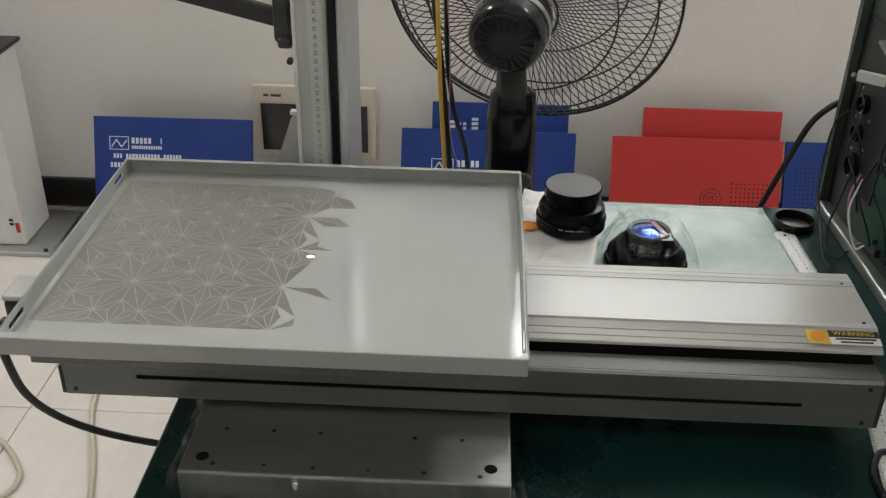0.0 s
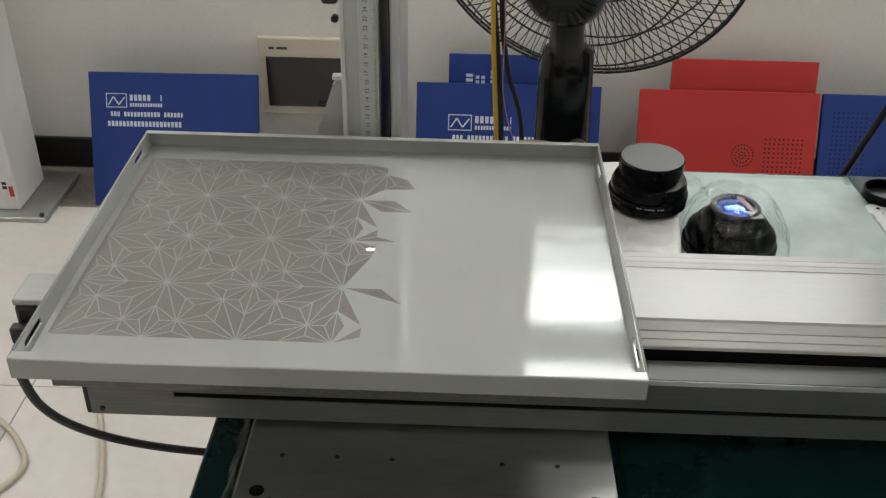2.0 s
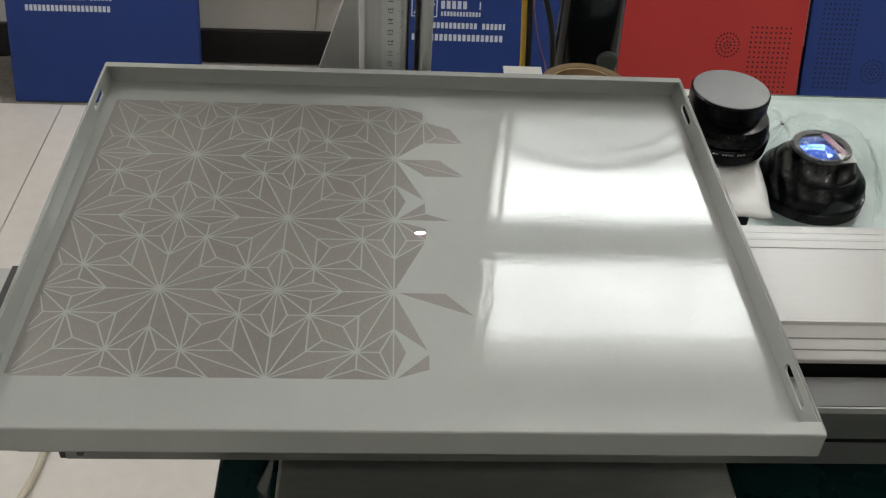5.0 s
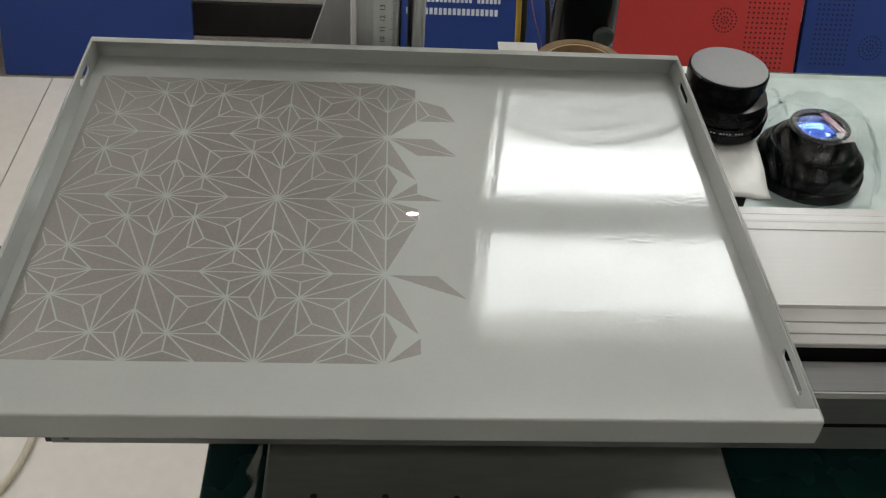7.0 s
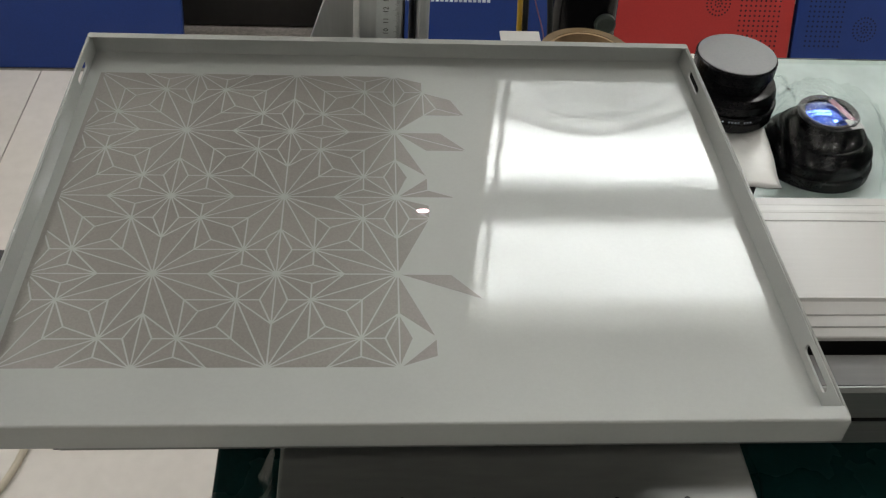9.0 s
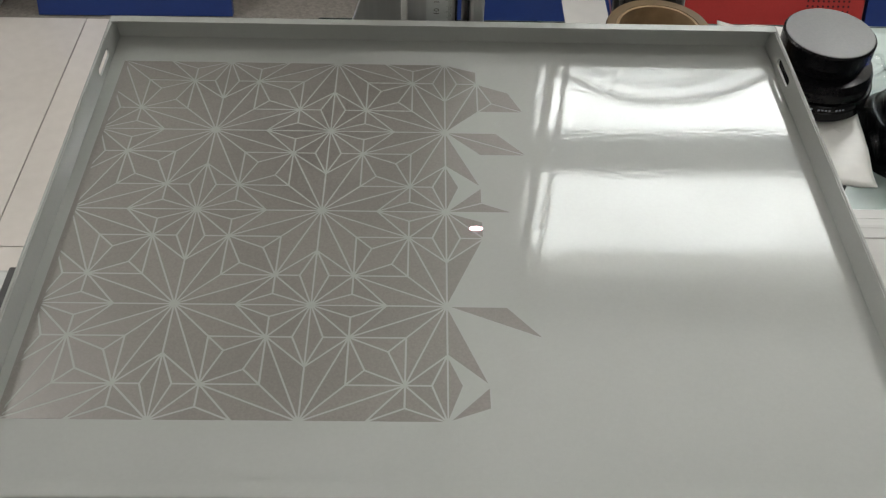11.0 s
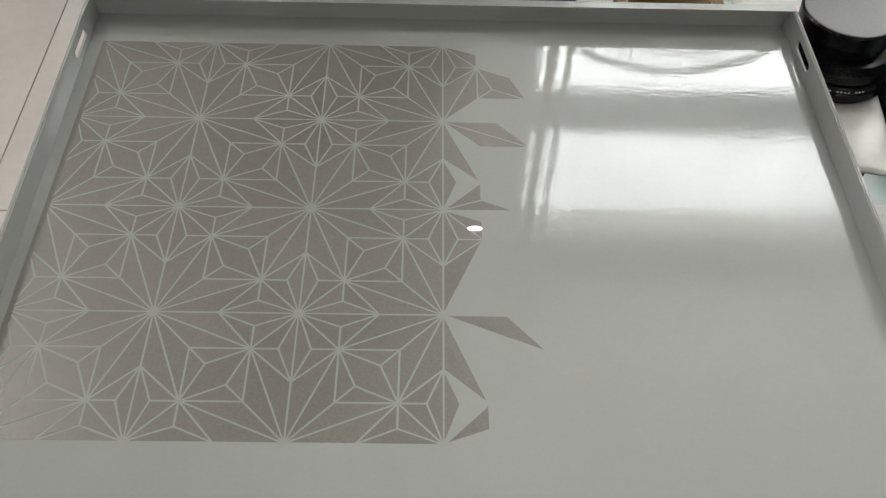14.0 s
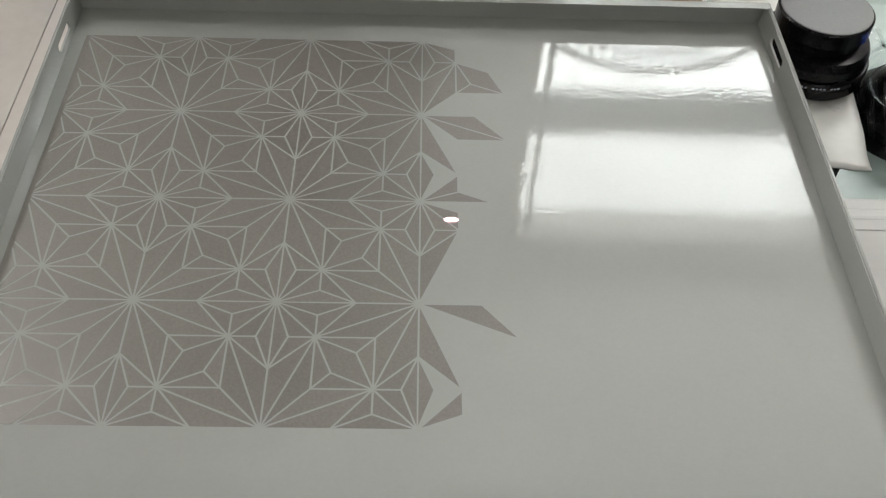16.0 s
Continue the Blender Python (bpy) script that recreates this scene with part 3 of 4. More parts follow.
def cell(i, j, only=None):
    """One lattice square with its upper-left corner at column i, row j + 1; a mirrored copy on every other square."""
    flip = (i + j) % 2 == 1
    for t in TILES:
        if only is not None and t not in only:
            continue
        poly = []
        for n_ in t.split():
            x, y = NODE[n_]
            if flip:
                x = 1 - x
            row = j + 1 - y
            poly.append(((i + x) * PITCH, (row + 0.018 * min(row, 0)) * PITCH))
        part("facet", prism(inset(poly, HALF), TZ - 0.0002, TZ + 0.00007), M_ETCH, engraving)


for i in range(-3, 0):
    for j in range(-1, 3):
        cell(i, j)
# started tiles beyond the finished field
cell(0, -1, ["D1 C1 A1", "b D3 e3", "b C2 e2", "A1 C2 D3"])
cell(0, 0, ["B C1 E2", "B E3 C1", "B D2 E3", "E3 D2 C1", "A2 D2 C1"])
cell(0, 1, ["D1 C1 A1", "A1 C1 E", "A1 C2 D3", "b C2 e2", "b e2 D4", "b D3 e3"])
cell(0, 2, ["B C1 E2", "B E3 C1", "B D2 E3", "E3 D2 C1", "A2 D2 C1", "C1 G C2 g", "C1 g F", "F g C2", "A2 C1 F"])

spark = thing("laser_spark", pose(0.018, 0.062, 0.0004), "bright pinkish laser spark on the tray", "light spot")
part("spot", lathe([(0.0001, 0.0), (0.0030, 0.0), (0.0024, 0.0004), (0.0001, 0.0006)], 20, Matrix.Diagonal((1.35, 0.55, 1, 1)), cap=False), M_LASER, spark)

# ---- lift column ----
column = thing("lift_column", pose(0, 0.285, TABLE), "grey aluminium lift column with a ruler strip, on the bench", "column")
ZT = 0.90
bm = bmesh.new()
add_box(bm, -0.0315, 0.0085, 0.0, 0.10, 0.012, ZT, bevel=0.004)
part("ruler_post", bm, M_ALU_V, column)
bm = bmesh.new()
add_box(bm, 0.0195, 0.0305, 0.0, 0.125, 0.012, ZT, bevel=0.003)
part("rear_post", bm, M_ALU_V, column)
part("edge_bead", box(-0.0325, -0.0275, -0.0025, 0.0, 0.012, ZT, bevel=0.001), M_WHITE, column, "pale edge bead")
part("black_liner", box(0.0086, 0.0102, 0.004, 0.095, 0.012, ZT), M_BLACK, column, "black inner strip")
part("black_liner", box(0.0178, 0.0194, 0.004, 0.118, 0.012, ZT), M_BLACK, column, "black inner strip")
part("foot_plate", box(-0.06, 0.055, -0.02, 0.15, 0.0, 0.012, bevel=0.002), M_ALU, column)
bm = bmesh.new()
poly = [(-0.110, 0.0), (-0.0316, 0.0), (-0.0316, 0.190), (-0.0425, 0.190), (-0.047, 0.184)]
prism(poly, -0.008, 0.0, bm)
bmesh.ops.transform(bm, verts=bm.verts, matrix=pose(0, 0.03, 0.012, 90))
part("gusset", bm, M_ALU_V, column, "triangular grey gusset")
part("gusset_cap", box(-0.047, -0.037, 0.029, 0.039, 0.2022, 0.2075, bevel=0.001), M_WHITE, column, "small white cap")
scale = part("scale_strip", box(-0.0135, 0.0055, -0.0008, 0.0, 0.060, ZT - 0.02), M_SCALE, column, "ruler strip")
Z0 = -0.091 - TABLE
bm = bmesh.new()
for k in range(6, 76):
    text_mesh(str(k), 0.0062, 0.00005, pose(-0.0055, -0.00095, Z0 + 0.01 * k) @ pose(0, 0, 0, 90, 0, 0) @ pose(0, 0, 0, 0, 0, 90), bm)
part("scale_numbers", bm, M_INK, scale, "black centimetre figures")
bm = bmesh.new()
for k in range(60, 760):
    w = 0.0048 if k % 10 == 0 else 0.0036 if k % 5 == 0 else 0.0024
    add_box(bm, 0.0054 - w, 0.0054, -0.0011, -0.0009, Z0 + 0.001 * k - 0.00007, Z0 + 0.001 * k + 0.00007)
tagged(part("scale_ticks", bm, M_STEEL_DARK, scale), kind="stuff")
# clamp and swing arm
part("clamp", box(-0.056, -0.0328, 0.004, 0.05, 0.302, 0.36, bevel=0.006), M_STEEL_DARK, column, "dark clamp block")
part("clamp_lever", box(-0.050, -0.0328, -0.006, 0.012, 0.299, 0.312, bevel=0.004), M_STEEL_DARK, column)
part("clamp_screw", lathe([(0.004, 0), (0.004, 0.006), (0.002, 0.007)], 14, pose(-0.037, 0.004, 0.283, 90)), M_STEEL_DARK, column)
part("swing_arm", box(-0.36, 0.0, -0.006, 0.006, -0.0115, 0.0115, bevel=0.003, m=pose(-0.05, 0.025, 0.328, 0, 11.5, -6)), M_STEEL_DARK, column, "dull grey swing arm")

# ---- things behind the tray on the bench ----
carton = thing("carton", pose(0.188, 0.372, TABLE), "small white cardboard carton under the tape", "carton")
part("body", box(-0.066, 0.070, -0.05, 0.06, 0.0, 0.046, bevel=0.002), M_WHITE, carton)
part("flap", box(-0.088, -0.0662, -0.03, 0.05, 0.0435, 0.0455), M_WHITE, carton)
part("flap", box(-0.070, -0.028, 0.0602, 0.106, 0.0435, 0.0455), M_WHITE, carton)
roll = thing("tape_roll", pose(0.185, 0.358, TABLE + 0.0462), "roll of brown packing tape on a white carton", "tape roll")
part("tape", lathe([(0.036, 0.0), (0.044, 0.0), (0.045, 0.002), (0.045, 0.046), (0.044, 0.048), (0.036, 0.048), (0.036, 0.0)], 64, cap=False), M_TAPE, roll, smooth=False)
part("core", lathe([(0.0335, 0.0), (0.0358, 0.0), (0.0358, 0.0475), (0.0335, 0.0475), (0.0335, 0.0)], 64, cap=False), M_CARD, roll, "cardboard core")

stand = thing("foam_block", pose(0.297, 0.315, TABLE, 0, 0, -7), "box topped with a white plastic sheet, dark for the shade beneath", "box")
# box colour is kept dark to stand for the shade under the sheet
part("block", box(-0.047, 0.040, -0.088, 0.09, 0.0, 0.0545, bevel=0.002), M_STEEL_DARK, stand)
random.seed(9)
bm = bmesh.new()
bmesh.ops.create_grid(bm, x_segments=26, y_segments=34, size=0.5)
for v in bm.verts:
    x, y = v.co.x * 0.108 + 0.001, v.co.y * 0.215 + 0.002
    edge = max(abs(v.co.x), abs(v.co.y)) * 2
    z = 0.0565 + 0.0022 * noise.noise(Vector((x * 45, y * 45, 2))) * (0.4 + edge ** 6) - 0.004 * max(0, edge - 0.9) * 10 * (0.5 + 0.5 * noise.noise(Vector((x * 25, y * 25, 7))))
    v.co = (x, y, z)
bmesh.ops.solidify(bm, geom=bm.faces, thickness=0.0012)
part("sheet", bm, M_FOAM, stand, "rumpled white plastic sheet", smooth=True)
part("sticker", lathe([(0.013, 0.0588), (0.013, 0.0596), (0.008, 0.0596), (0.008, 0.0590)], 28, pose(-0.035, -0.008, 0)), M_ORANGE, stand, "round orange sticker")
for k in range(14):
    a = 2 * math.pi * k / 14
    part("sticker_mark", box(-0.0011, 0.0011, -0.0006, 0.0006, 0.0596, 0.0599, m=pose(-0.035 + 0.0105 * math.cos(a), -0.008 + 0.0105 * math.sin(a), 0, 0, 0, math.degrees(a) + 90)), M_INK, stand)


def lens_ring(parent, name, r, z0, z1, bev=0.0012, mat=M_ANOD, m=None, label=""):
    return part(name, lathe([(r - bev, z0), (r, z0 + bev), (r, z1 - bev), (r - bev, z1)], 56, m), mat, parent, label, smooth=False)


sheet = thing("plastic_sheet", pose(0.44, 0.34, TABLE), "milky translucent plastic sheet lying flat on the green bench", "plastic sheet")
bm = bmesh.new()
bmesh.ops.create_grid(bm, x_segments=30, y_segments=26, size=0.5)
for v in bm.verts:
    x, y = v.co.x * 0.385, v.co.y * 0.33
    if v.co.x > 0.49:
        x += 0.006 * noise.noise(Vector((0.5, y * 22, 1))) - 0.03 * v.co.y
    v.co = (x, y, 0.0007 + 0.0004 * (1 + noise.noise(Vector((x * 20, y * 20, 4)))))
bmesh.ops.solidify(bm, geom=bm.faces, thickness=0.0003)
part("film_sheet", bm, M_SHEET, sheet, smooth=True)

lens = thing("scan_lens", pose(0.316, 0.322, TABLE + 0.0592), "black anodised scan lens with cap, standing on the white sheet", "lens")
lens_ring(lens, "base_ring", 0.0455, 0.0, 0.0095)
lens_ring(lens, "engraved_ring", 0.0462, 0.0099, 0.0158)
lens_ring(lens, "barrel", 0.0435, 0.0161, 0.0258)
part("shoulder", lathe([(0.0435, 0.0258), (0.041, 0.0316), (0.034, 0.034), (0.033, 0.0422)], 56), M_ANOD, lens)
capr = lens_ring(lens, "cap", 0.0372, 0.0424, 0.0566, 0.0012, M_ANOD, label="black dust cap")
# top disc coloured greyer than the black side to carry the sheen
part("cap_face", lathe([(0.0355, 0.0560), (0.0355, 0.0570), (0.0348, 0.0573)], 56), M_CAP, capr, "cap face, greyed to stand for its sheen")
bm = bmesh.new()
for k in range(11):
    a = radians(-112 + 3.6 * k)
    if k in (2, 7):
        continue
    add_box(bm, -0.0008, 0.0008, -0.0002, 0.0002, -0.0006, 0.0006, m=pose(0.0462 * math.cos(a), 0.0463 * math.sin(a), 0.0128) @ pose(0, 0, 0, 0, 0, math.degrees(a) + 90))
part("marking", bm, M_MARK, lens, "pale engraved marking")

lens2 = thing("wrapped_lens", pose(0.420, 0.318, TABLE), "black scan lens with blue coated glass in a clear bag", "lens")
lens_ring(lens2, "base_ring", 0.0555, 0.0, 0.012)
lens_ring(lens2, "barrel", 0.0525, 0.0122, 0.022)
part("cone", lathe([(0.0525, 0.022), (0.0515, 0.025), (0.0425, 0.0345), (0.0420, 0.0365), (0.0400, 0.0368), (0.0300, 0.0510), (0.0285, 0.054)], 56), M_ANOD, lens2)
part("front_ring", lathe([(0.0285, 0.054), (0.0288, 0.057), (0.0275, 0.0582), (0.0225, 0.0565)], 56, cap=False), M_BLACK, lens2)
part("glass", lathe([(0.0001, 0.0590), (0.008, 0.0585), (0.016, 0.0570), (0.0228, 0.0545)], 48, cap=False), M_GLASSBLUE, lens2, "domed blue coated glass", smooth=True)
part("tissue_strip", box(-0.004, 0.004, -0.016, 0.016, -0.0003, 0.0003, m=pose(0.012, 0.0, 0.0595, 6, 10, 25)), M_PINK, lens2, "pink paper strip")
part("tissue", box(-0.010, 0.010, -0.006, 0.006, -0.0003, 0.0003, m=pose(0.019, -0.018, 0.0560, 18, 14, 30)), M_FOAM, lens2, "white tissue scrap")
bm = bmesh.new()
steps, rings = 120, 28
grid_ = []


def ridge(v):
    return 1 - 2 * abs(noise.noise(v))


for r in range(rings + 1):
    t = r / rings
    row = []
    for k in range(steps):
        a = 2 * math.pi * k / steps
        c, d = math.cos(a), math.sin(a)
        base = 0.064 - 0.036 * t ** 1.5 if t < 0.8 else (0.064 - 0.036 * 0.8 ** 1.5) * (1 - (t - 0.8) / 0.2 * 0.95)
        fold = ridge(Vector((2.6 * c + t, 2.6 * d - 1.5 * t, 2.2 * t))) + 0.6 * ridge(Vector((6 * c - 2 * t, 6 * d, 5 * t + 5)))
        rad = base * (1.03 + 0.085 * fold)
        z = 0.001 + (0.064 * t / 0.8 if t < 0.8 else 0.064 + 0.003 * (t - 0.8) / 0.2) * (1 + 0.05 * fold)
        row.append(bm.verts.new((rad * c, rad * d, z)))
    grid_.append(row)
for a, b in zip(grid_, grid_[1:]):
    for k in range(steps):
        bm.faces.new((a[k], a[(k + 1) % steps], b[(k + 1) % steps], b[k]))
# gathered mouth of the bag
mouth = []
for i in range(9):
    row = []
    for j in range(7):
        u, v = i / 8, j / 6 - 0.5
        row.append(bm.verts.new((-0.030 - 0.030 * u + 0.006 * noise.noise(Vector((u * 6, v * 6, 1))), 0.02 + v * (0.022 + 0.02 * u) + 0.02 * u, 0.060 + 0.016 * math.sin(u * 3.0) + 0.009 * noise.noise(Vector((u * 7, v * 9, 3))))))
    mouth.append(row)
for a, b in zip(mouth, mouth[1:]):
    for j in range(6):
        bm.faces.new((a[j], a[j + 1], b[j + 1], b[j]))
part("bag", bm, M_BAG, lens2, "crumpled clear plastic bag", smooth=True)

cap = thing("lens_cap_ring", pose(0.651, 0.451, TABLE), "black plastic ring cap lying on the green bench", "ring")
part("ring", lathe([(0.0255, 0.0), (0.028, 0.0), (0.0285, 0.001), (0.0285, 0.0125), (0.028, 0.0135), (0.0262, 0.0135), (0.0255, 0.012), (0.0255, 0.0)], 56, cap=False), M_ANOD, cap)
part("liner", lathe([(0.0001, 0.0005), (0.0254, 0.0005), (0.0254, 0.0012)], 40, cap=False), M_CAP, cap)


def steel_rule(m, length, label):
    ob = thing("steel_rule", m, label, "ruler", "steel rulers")
    hw = 0.0145
    poly = [(-hw, -length), (hw, -length)] + [(hw * math.cos(a), hw * 0.55 * math.sin(a)) for a in (0.0, 0.5, 1.0, 1.57, 2.14, 2.64, 3.1416)]
    part("blade", prism(poly, 0.0003, 0.0013), M_RULE, ob)
    part("hanging_hole", lathe([(0.0025, 0.0013), (0.0025, 0.0016), (0.0018, 0.0016)], 16, pose(0, -0.004, 0)), M_INK, ob)
    bm = bmesh.new()
    for k in range(int(length * 1000) - 18):
        w = 0.007 if k % 10 == 0 else 0.005 if k % 5 == 0 else 0.003
        for s in (-1, 1):
            add_box(bm, min(s * hw, s * (hw - w)), max(s * hw, s * (hw - w)), -0.0171 - 0.001 * k, -0.0169 - 0.001 * k, 0.0013, 0.00145)
    tagged(part("graduation", bm, M_INK, ob), kind="stuff")
    bm = bmesh.new()
    for k in range(int(length * 100) - 2):
        text_mesh(str(k), 0.0055, 0.00005, pose(0.002, -0.017 - 0.01 * k, 0.0014), bm)
    part("figures", bm, M_INK, ob)
    return ob


steel_rule(pose(0.632, 0.424, TABLE, 0, 0, 2.5), 0.30, "steel ruler lying on the green bench beside the ring")
steel_rule(pose(0.643, 0.085, TABLE, 0, 0, -9), 0.20, "steel ruler lying on the bench beside the slide")

# ---- equipment cabinet with open side panel ----
cab = thing("equipment_cabinet", pose(0.7015, 0.524, TABLE, 0, 0, 1.6), "dark grey-green equipment cabinet with exposed connectors and wiring", "cabinet")
CH, CD = 0.62, 0.62
part("shell", box(0.016, 0.42, -CD, 0.0, 0.012, CH, bevel=0.003), M_CABINET, cab)
part("corner_post", box(0.0, 0.0158, -0.011, 0.0, 0.0, CH, bevel=0.003), M_CABINET, cab, "grey-green frame post")
part("post_edge", box(-0.0006, 0.0010, -0.0125, -0.0111, 0.016, CH), M_ALU, cab, "thin pale edge strip")
part("bottom_rail", box(-0.002, 0.0158, -CD, -0.0142, 0.0, 0.016, bevel=0.003), M_ALU, cab, "pale bottom frame rail")
part("top_rail", box(0.0, 0.0158, -CD, -0.0142, CH - 0.016, CH, bevel=0.003), M_ALU, cab, "pale top frame rail")
part("bottom_plate", box(0.0162, 0.42, -CD, 0.0, 0.0, 0.0118), M_CABINET, cab)
part("connector_panel", box(0.0120, 0.0158, -0.150, -0.022, 0.075, 0.300, bevel=0.001), M_BLACK, cab, "black connector panel")
turn = pose(0.000, -0.098, 0.236, 0, 0, -38)
dsub = part("data_connector", box(-0.020, 0.020, -0.004, 0.004, -0.0075, 0.0075, bevel=0.002, m=turn), M_WHITE, cab, "white data connector")
for x in (-0.024, 0.024):
    part("screw", lathe([(0.003, 0), (0.003, 0.005), (0.001, 0.006)], 12, turn @ pose(x, 0, 0, 90)), M_ALU, dsub)
for k, (y, z, r) in enumerate(((-0.072, 0.190, 0.013), (-0.072, 0.148, 0.012), (-0.080, 0.104, 0.017))):
    sk = part("round_socket", lathe([(r, 0), (r, 0.008), (r * 0.8, 0.010), (r * 0.75, 0.004)], 28, pose(0.0118, y, z, 0, -90)), M_GLOSSBLACK, cab)
    for q in (-1, 1):
        part("socket_screw", lathe([(0.0022, 0), (0.0022, 0.002), (0.001, 0.003)], 10, pose(0.0118, y - q * 0.022, z - q * 0.016, 0, -90)), M_ALU, sk)
part("circuit_board", box(0.009, 0.0118, -0.40, -0.165, 0.03, 0.30), M_PCB, cab, "dark green circuit board")
random.seed(21)
for k in range(26):
    y, z = random.uniform(-0.39, -0.17), random.uniform(0.04, 0.29)
    s, h_ = random.uniform(0.005, 0.018), random.uniform(0.004, 0.014)
    part("component", box(0.009 - h_, 0.0088, y - s / 2, y + s / 2, z - s * 0.35, z + s * 0.35, bevel=0.0008), random.choice((M_BLACK, M_STEEL_DARK, M_WHITE, M_PCB)), cab)
part("slanted_board", box(-0.016, 0.010, -0.24, -0.13, 0.0, 0.003, m=pose(0, 0, 0.325, 14, 0, 0)), M_ALU, cab, "pale slanted board edge")
for k in range(9):
    y = -0.06 - 0.022 * k + random.uniform(-0.01, 0.01)
    z = random.uniform(0.09, 0.24)
    part("wire", tube([(0.010, y, z), (-0.006 - random.random() * 0.012, y - 0.02, z - 0.03 - random.random() * 0.03), (0.0, y - 0.045, z - 0.08), (0.006, y - 0.06, max(0.03, z - 0.12))], 0.0016, 6), random.choice((M_RUBBER, M_RUBBER, M_WHITE, M_PINK, M_STEEL_DARK)), cab)


def cable(name, points, radius, mat, label, group=""):
    o = Vector(points[0])
    ob = thing(name, Matrix.Translation(o), label, "cable", group)
    part("sheath", add_tube(bmesh.new(), [p - o for p in smooth_path(points)], radius, 10), mat, ob, smooth=True)
    return ob


cable("power_cable", [(0.560, 0.535, FLOOR + 0.01), (0.585, 0.535, -0.42), (0.605, 0.535, -0.22), (0.627, 0.532, -0.148), (0.646, 0.530, -0.090), (0.670, 0.530, -0.022), (0.692, 0.528, 0.008), (0.715, 0.526, 0.024), (0.725, 0.5265, 0.028)], 0.0046, M_RUBBER, "thick black power cable rising behind the bench into the cabinet")
cable("signal_cable", [(0.712, 0.455, 0.045), (0.697, 0.495, 0.005), (0.688, 0.490, -0.04), (0.676, 0.450, -0.085), (0.672, 0.40, -0.12), (0.669, 0.357, -0.1435), (0.672, 0.33, -0.1435)], 0.0014, M_RUBBER, "thin black wire drooping from the cabinet onto the bench", "cabinet wires")
cable("signal_cable", [(0.707, 0.43, -0.050), (0.697, 0.425, -0.095), (0.689, 0.42, -0.125), (0.680, 0.39, -0.1435), (0.690, 0.36, -0.1435), (0.706, 0.37, -0.136)], 0.0014, M_RUBBER, "thin black wire drooping from the cabinet onto the bench", "cabinet wires")
cable("bench_cable", [(0.622, -0.045, -0.141), (0.611, -0.048, -0.141), (0.597, -0.072, -0.141), (0.594, -0.092, -0.141), (0.595, -0.111, -0.141)], 0.0035, M_RUBBER, "black cable curling on the green bench beside the ruler")
# cables that hang behind the column
cable("hanging_cable", [(0.119, 0.508, 0.80), (0.121, 0.508, 0.30), (0.128, 0.505, 0.134), (0.133, 0.503, 0.03), (0.141, 0.50, -0.087), (0.143, 0.496, -0.142)], 0.0031, M_YELLOW, "yellow sleeve hanging down to the bench", "hanging cables")
cable("hanging_cable", [(0.112, 0.515, 0.80), (0.118, 0.514, 0.30), (0.122, 0.514, 0.154), (0.134, 0.512, 0.06), (0.146, 0.508, -0.06), (0.150, 0.503, -0.142)], 0.0038, M_RUBBER, "black cable hanging down to the bench", "hanging cables")
cable("hanging_cable", [(0.132, 0.512, 0.80), (0.137, 0.512, 0.30), (0.139, 0.512, 0.155), (0.143, 0.512, 0.06), (0.154, 0.510, -0.01), (0.172, 0.508, -0.07), (0.180, 0.503, -0.142)], 0.0034, M_RUBBER, "black cable hanging down to the bench", "hanging cables")
cable("hanging_cable", [(0.130, 0.503, 0.80), (0.138, 0.503, 0.25), (0.146, 0.503, 0.08), (0.147, 0.503, -0.02), (0.155, 0.503, -0.07), (0.168, 0.500, -0.11), (0.176, 0.498, -0.1435)], 0.0008, M_PINK, "thin pink wire hanging down to the bench", "hanging cables")

# ---- pedestal fan ----
fan = thing("pedestal_fan", pose(0.243, 0.640, FLOOR), "black pedestal fan with a wire cage, seen from behind", "fan")
O = Vector((0.243, 0.640, FLOOR))
C = Vector((0.261, 0.710, 0.119)) - O
Mb = Vector((0.2215, 0.570, 0.077)) - O
axis = (C - Mb).normalized()
FM = Matrix.Translation(C) @ axis.to_track_quat("Z", "Y").to_matrix().to_4x4()
back = (C - Mb).length
R0 = 0.238
head = part("motor_housing", lathe([(0.050, -back), (0.056, -back + 0.006), (0.0575, -back + 0.02), (0.058, -back + 0.06), (0.054, -back + 0.085), (0.047, -back + 0.10)], 56, FM), M_GLOSSBLACK, fan, "glossy black motor housing", smooth=True)
part("rear_dish", lathe([(0.0001, -back - 0.003), (0.02, -back - 0.004), (0.045, -back - 0.0015), (0.050, -back + 0.001)], 48, FM, cap=False), M_BLACK, head)
for k in range(22):
    a = 2 * math.pi * k / 22
    part("vent_rib", box(0.026, 0.046, -0.0022, 0.0022, -back - 0.0050, -back - 0.001, m=FM @ pose(0, 0, 0, 0, 0, math.degrees(a))), M_BLACK, head)
part("chrome_ring", lathe([(0.0585, -back + 0.040), (0.0598, -back + 0.042), (0.0598, -back + 0.050), (0.0585, -back + 0.052)], 56, FM, cap=False), M_ALU, head, "bright trim ring")
# cage: rear and front wires share one shape each


def wire_mesh(name, pts, r):
    bm = add_tube(bmesh.new(), smooth_path(pts, 4), r, 4)
    me = bpy.data.meshes.new(name)
    bm.to_mesh(me)
    bm.free()
    me.materials.append(M_BLACK)
    return me


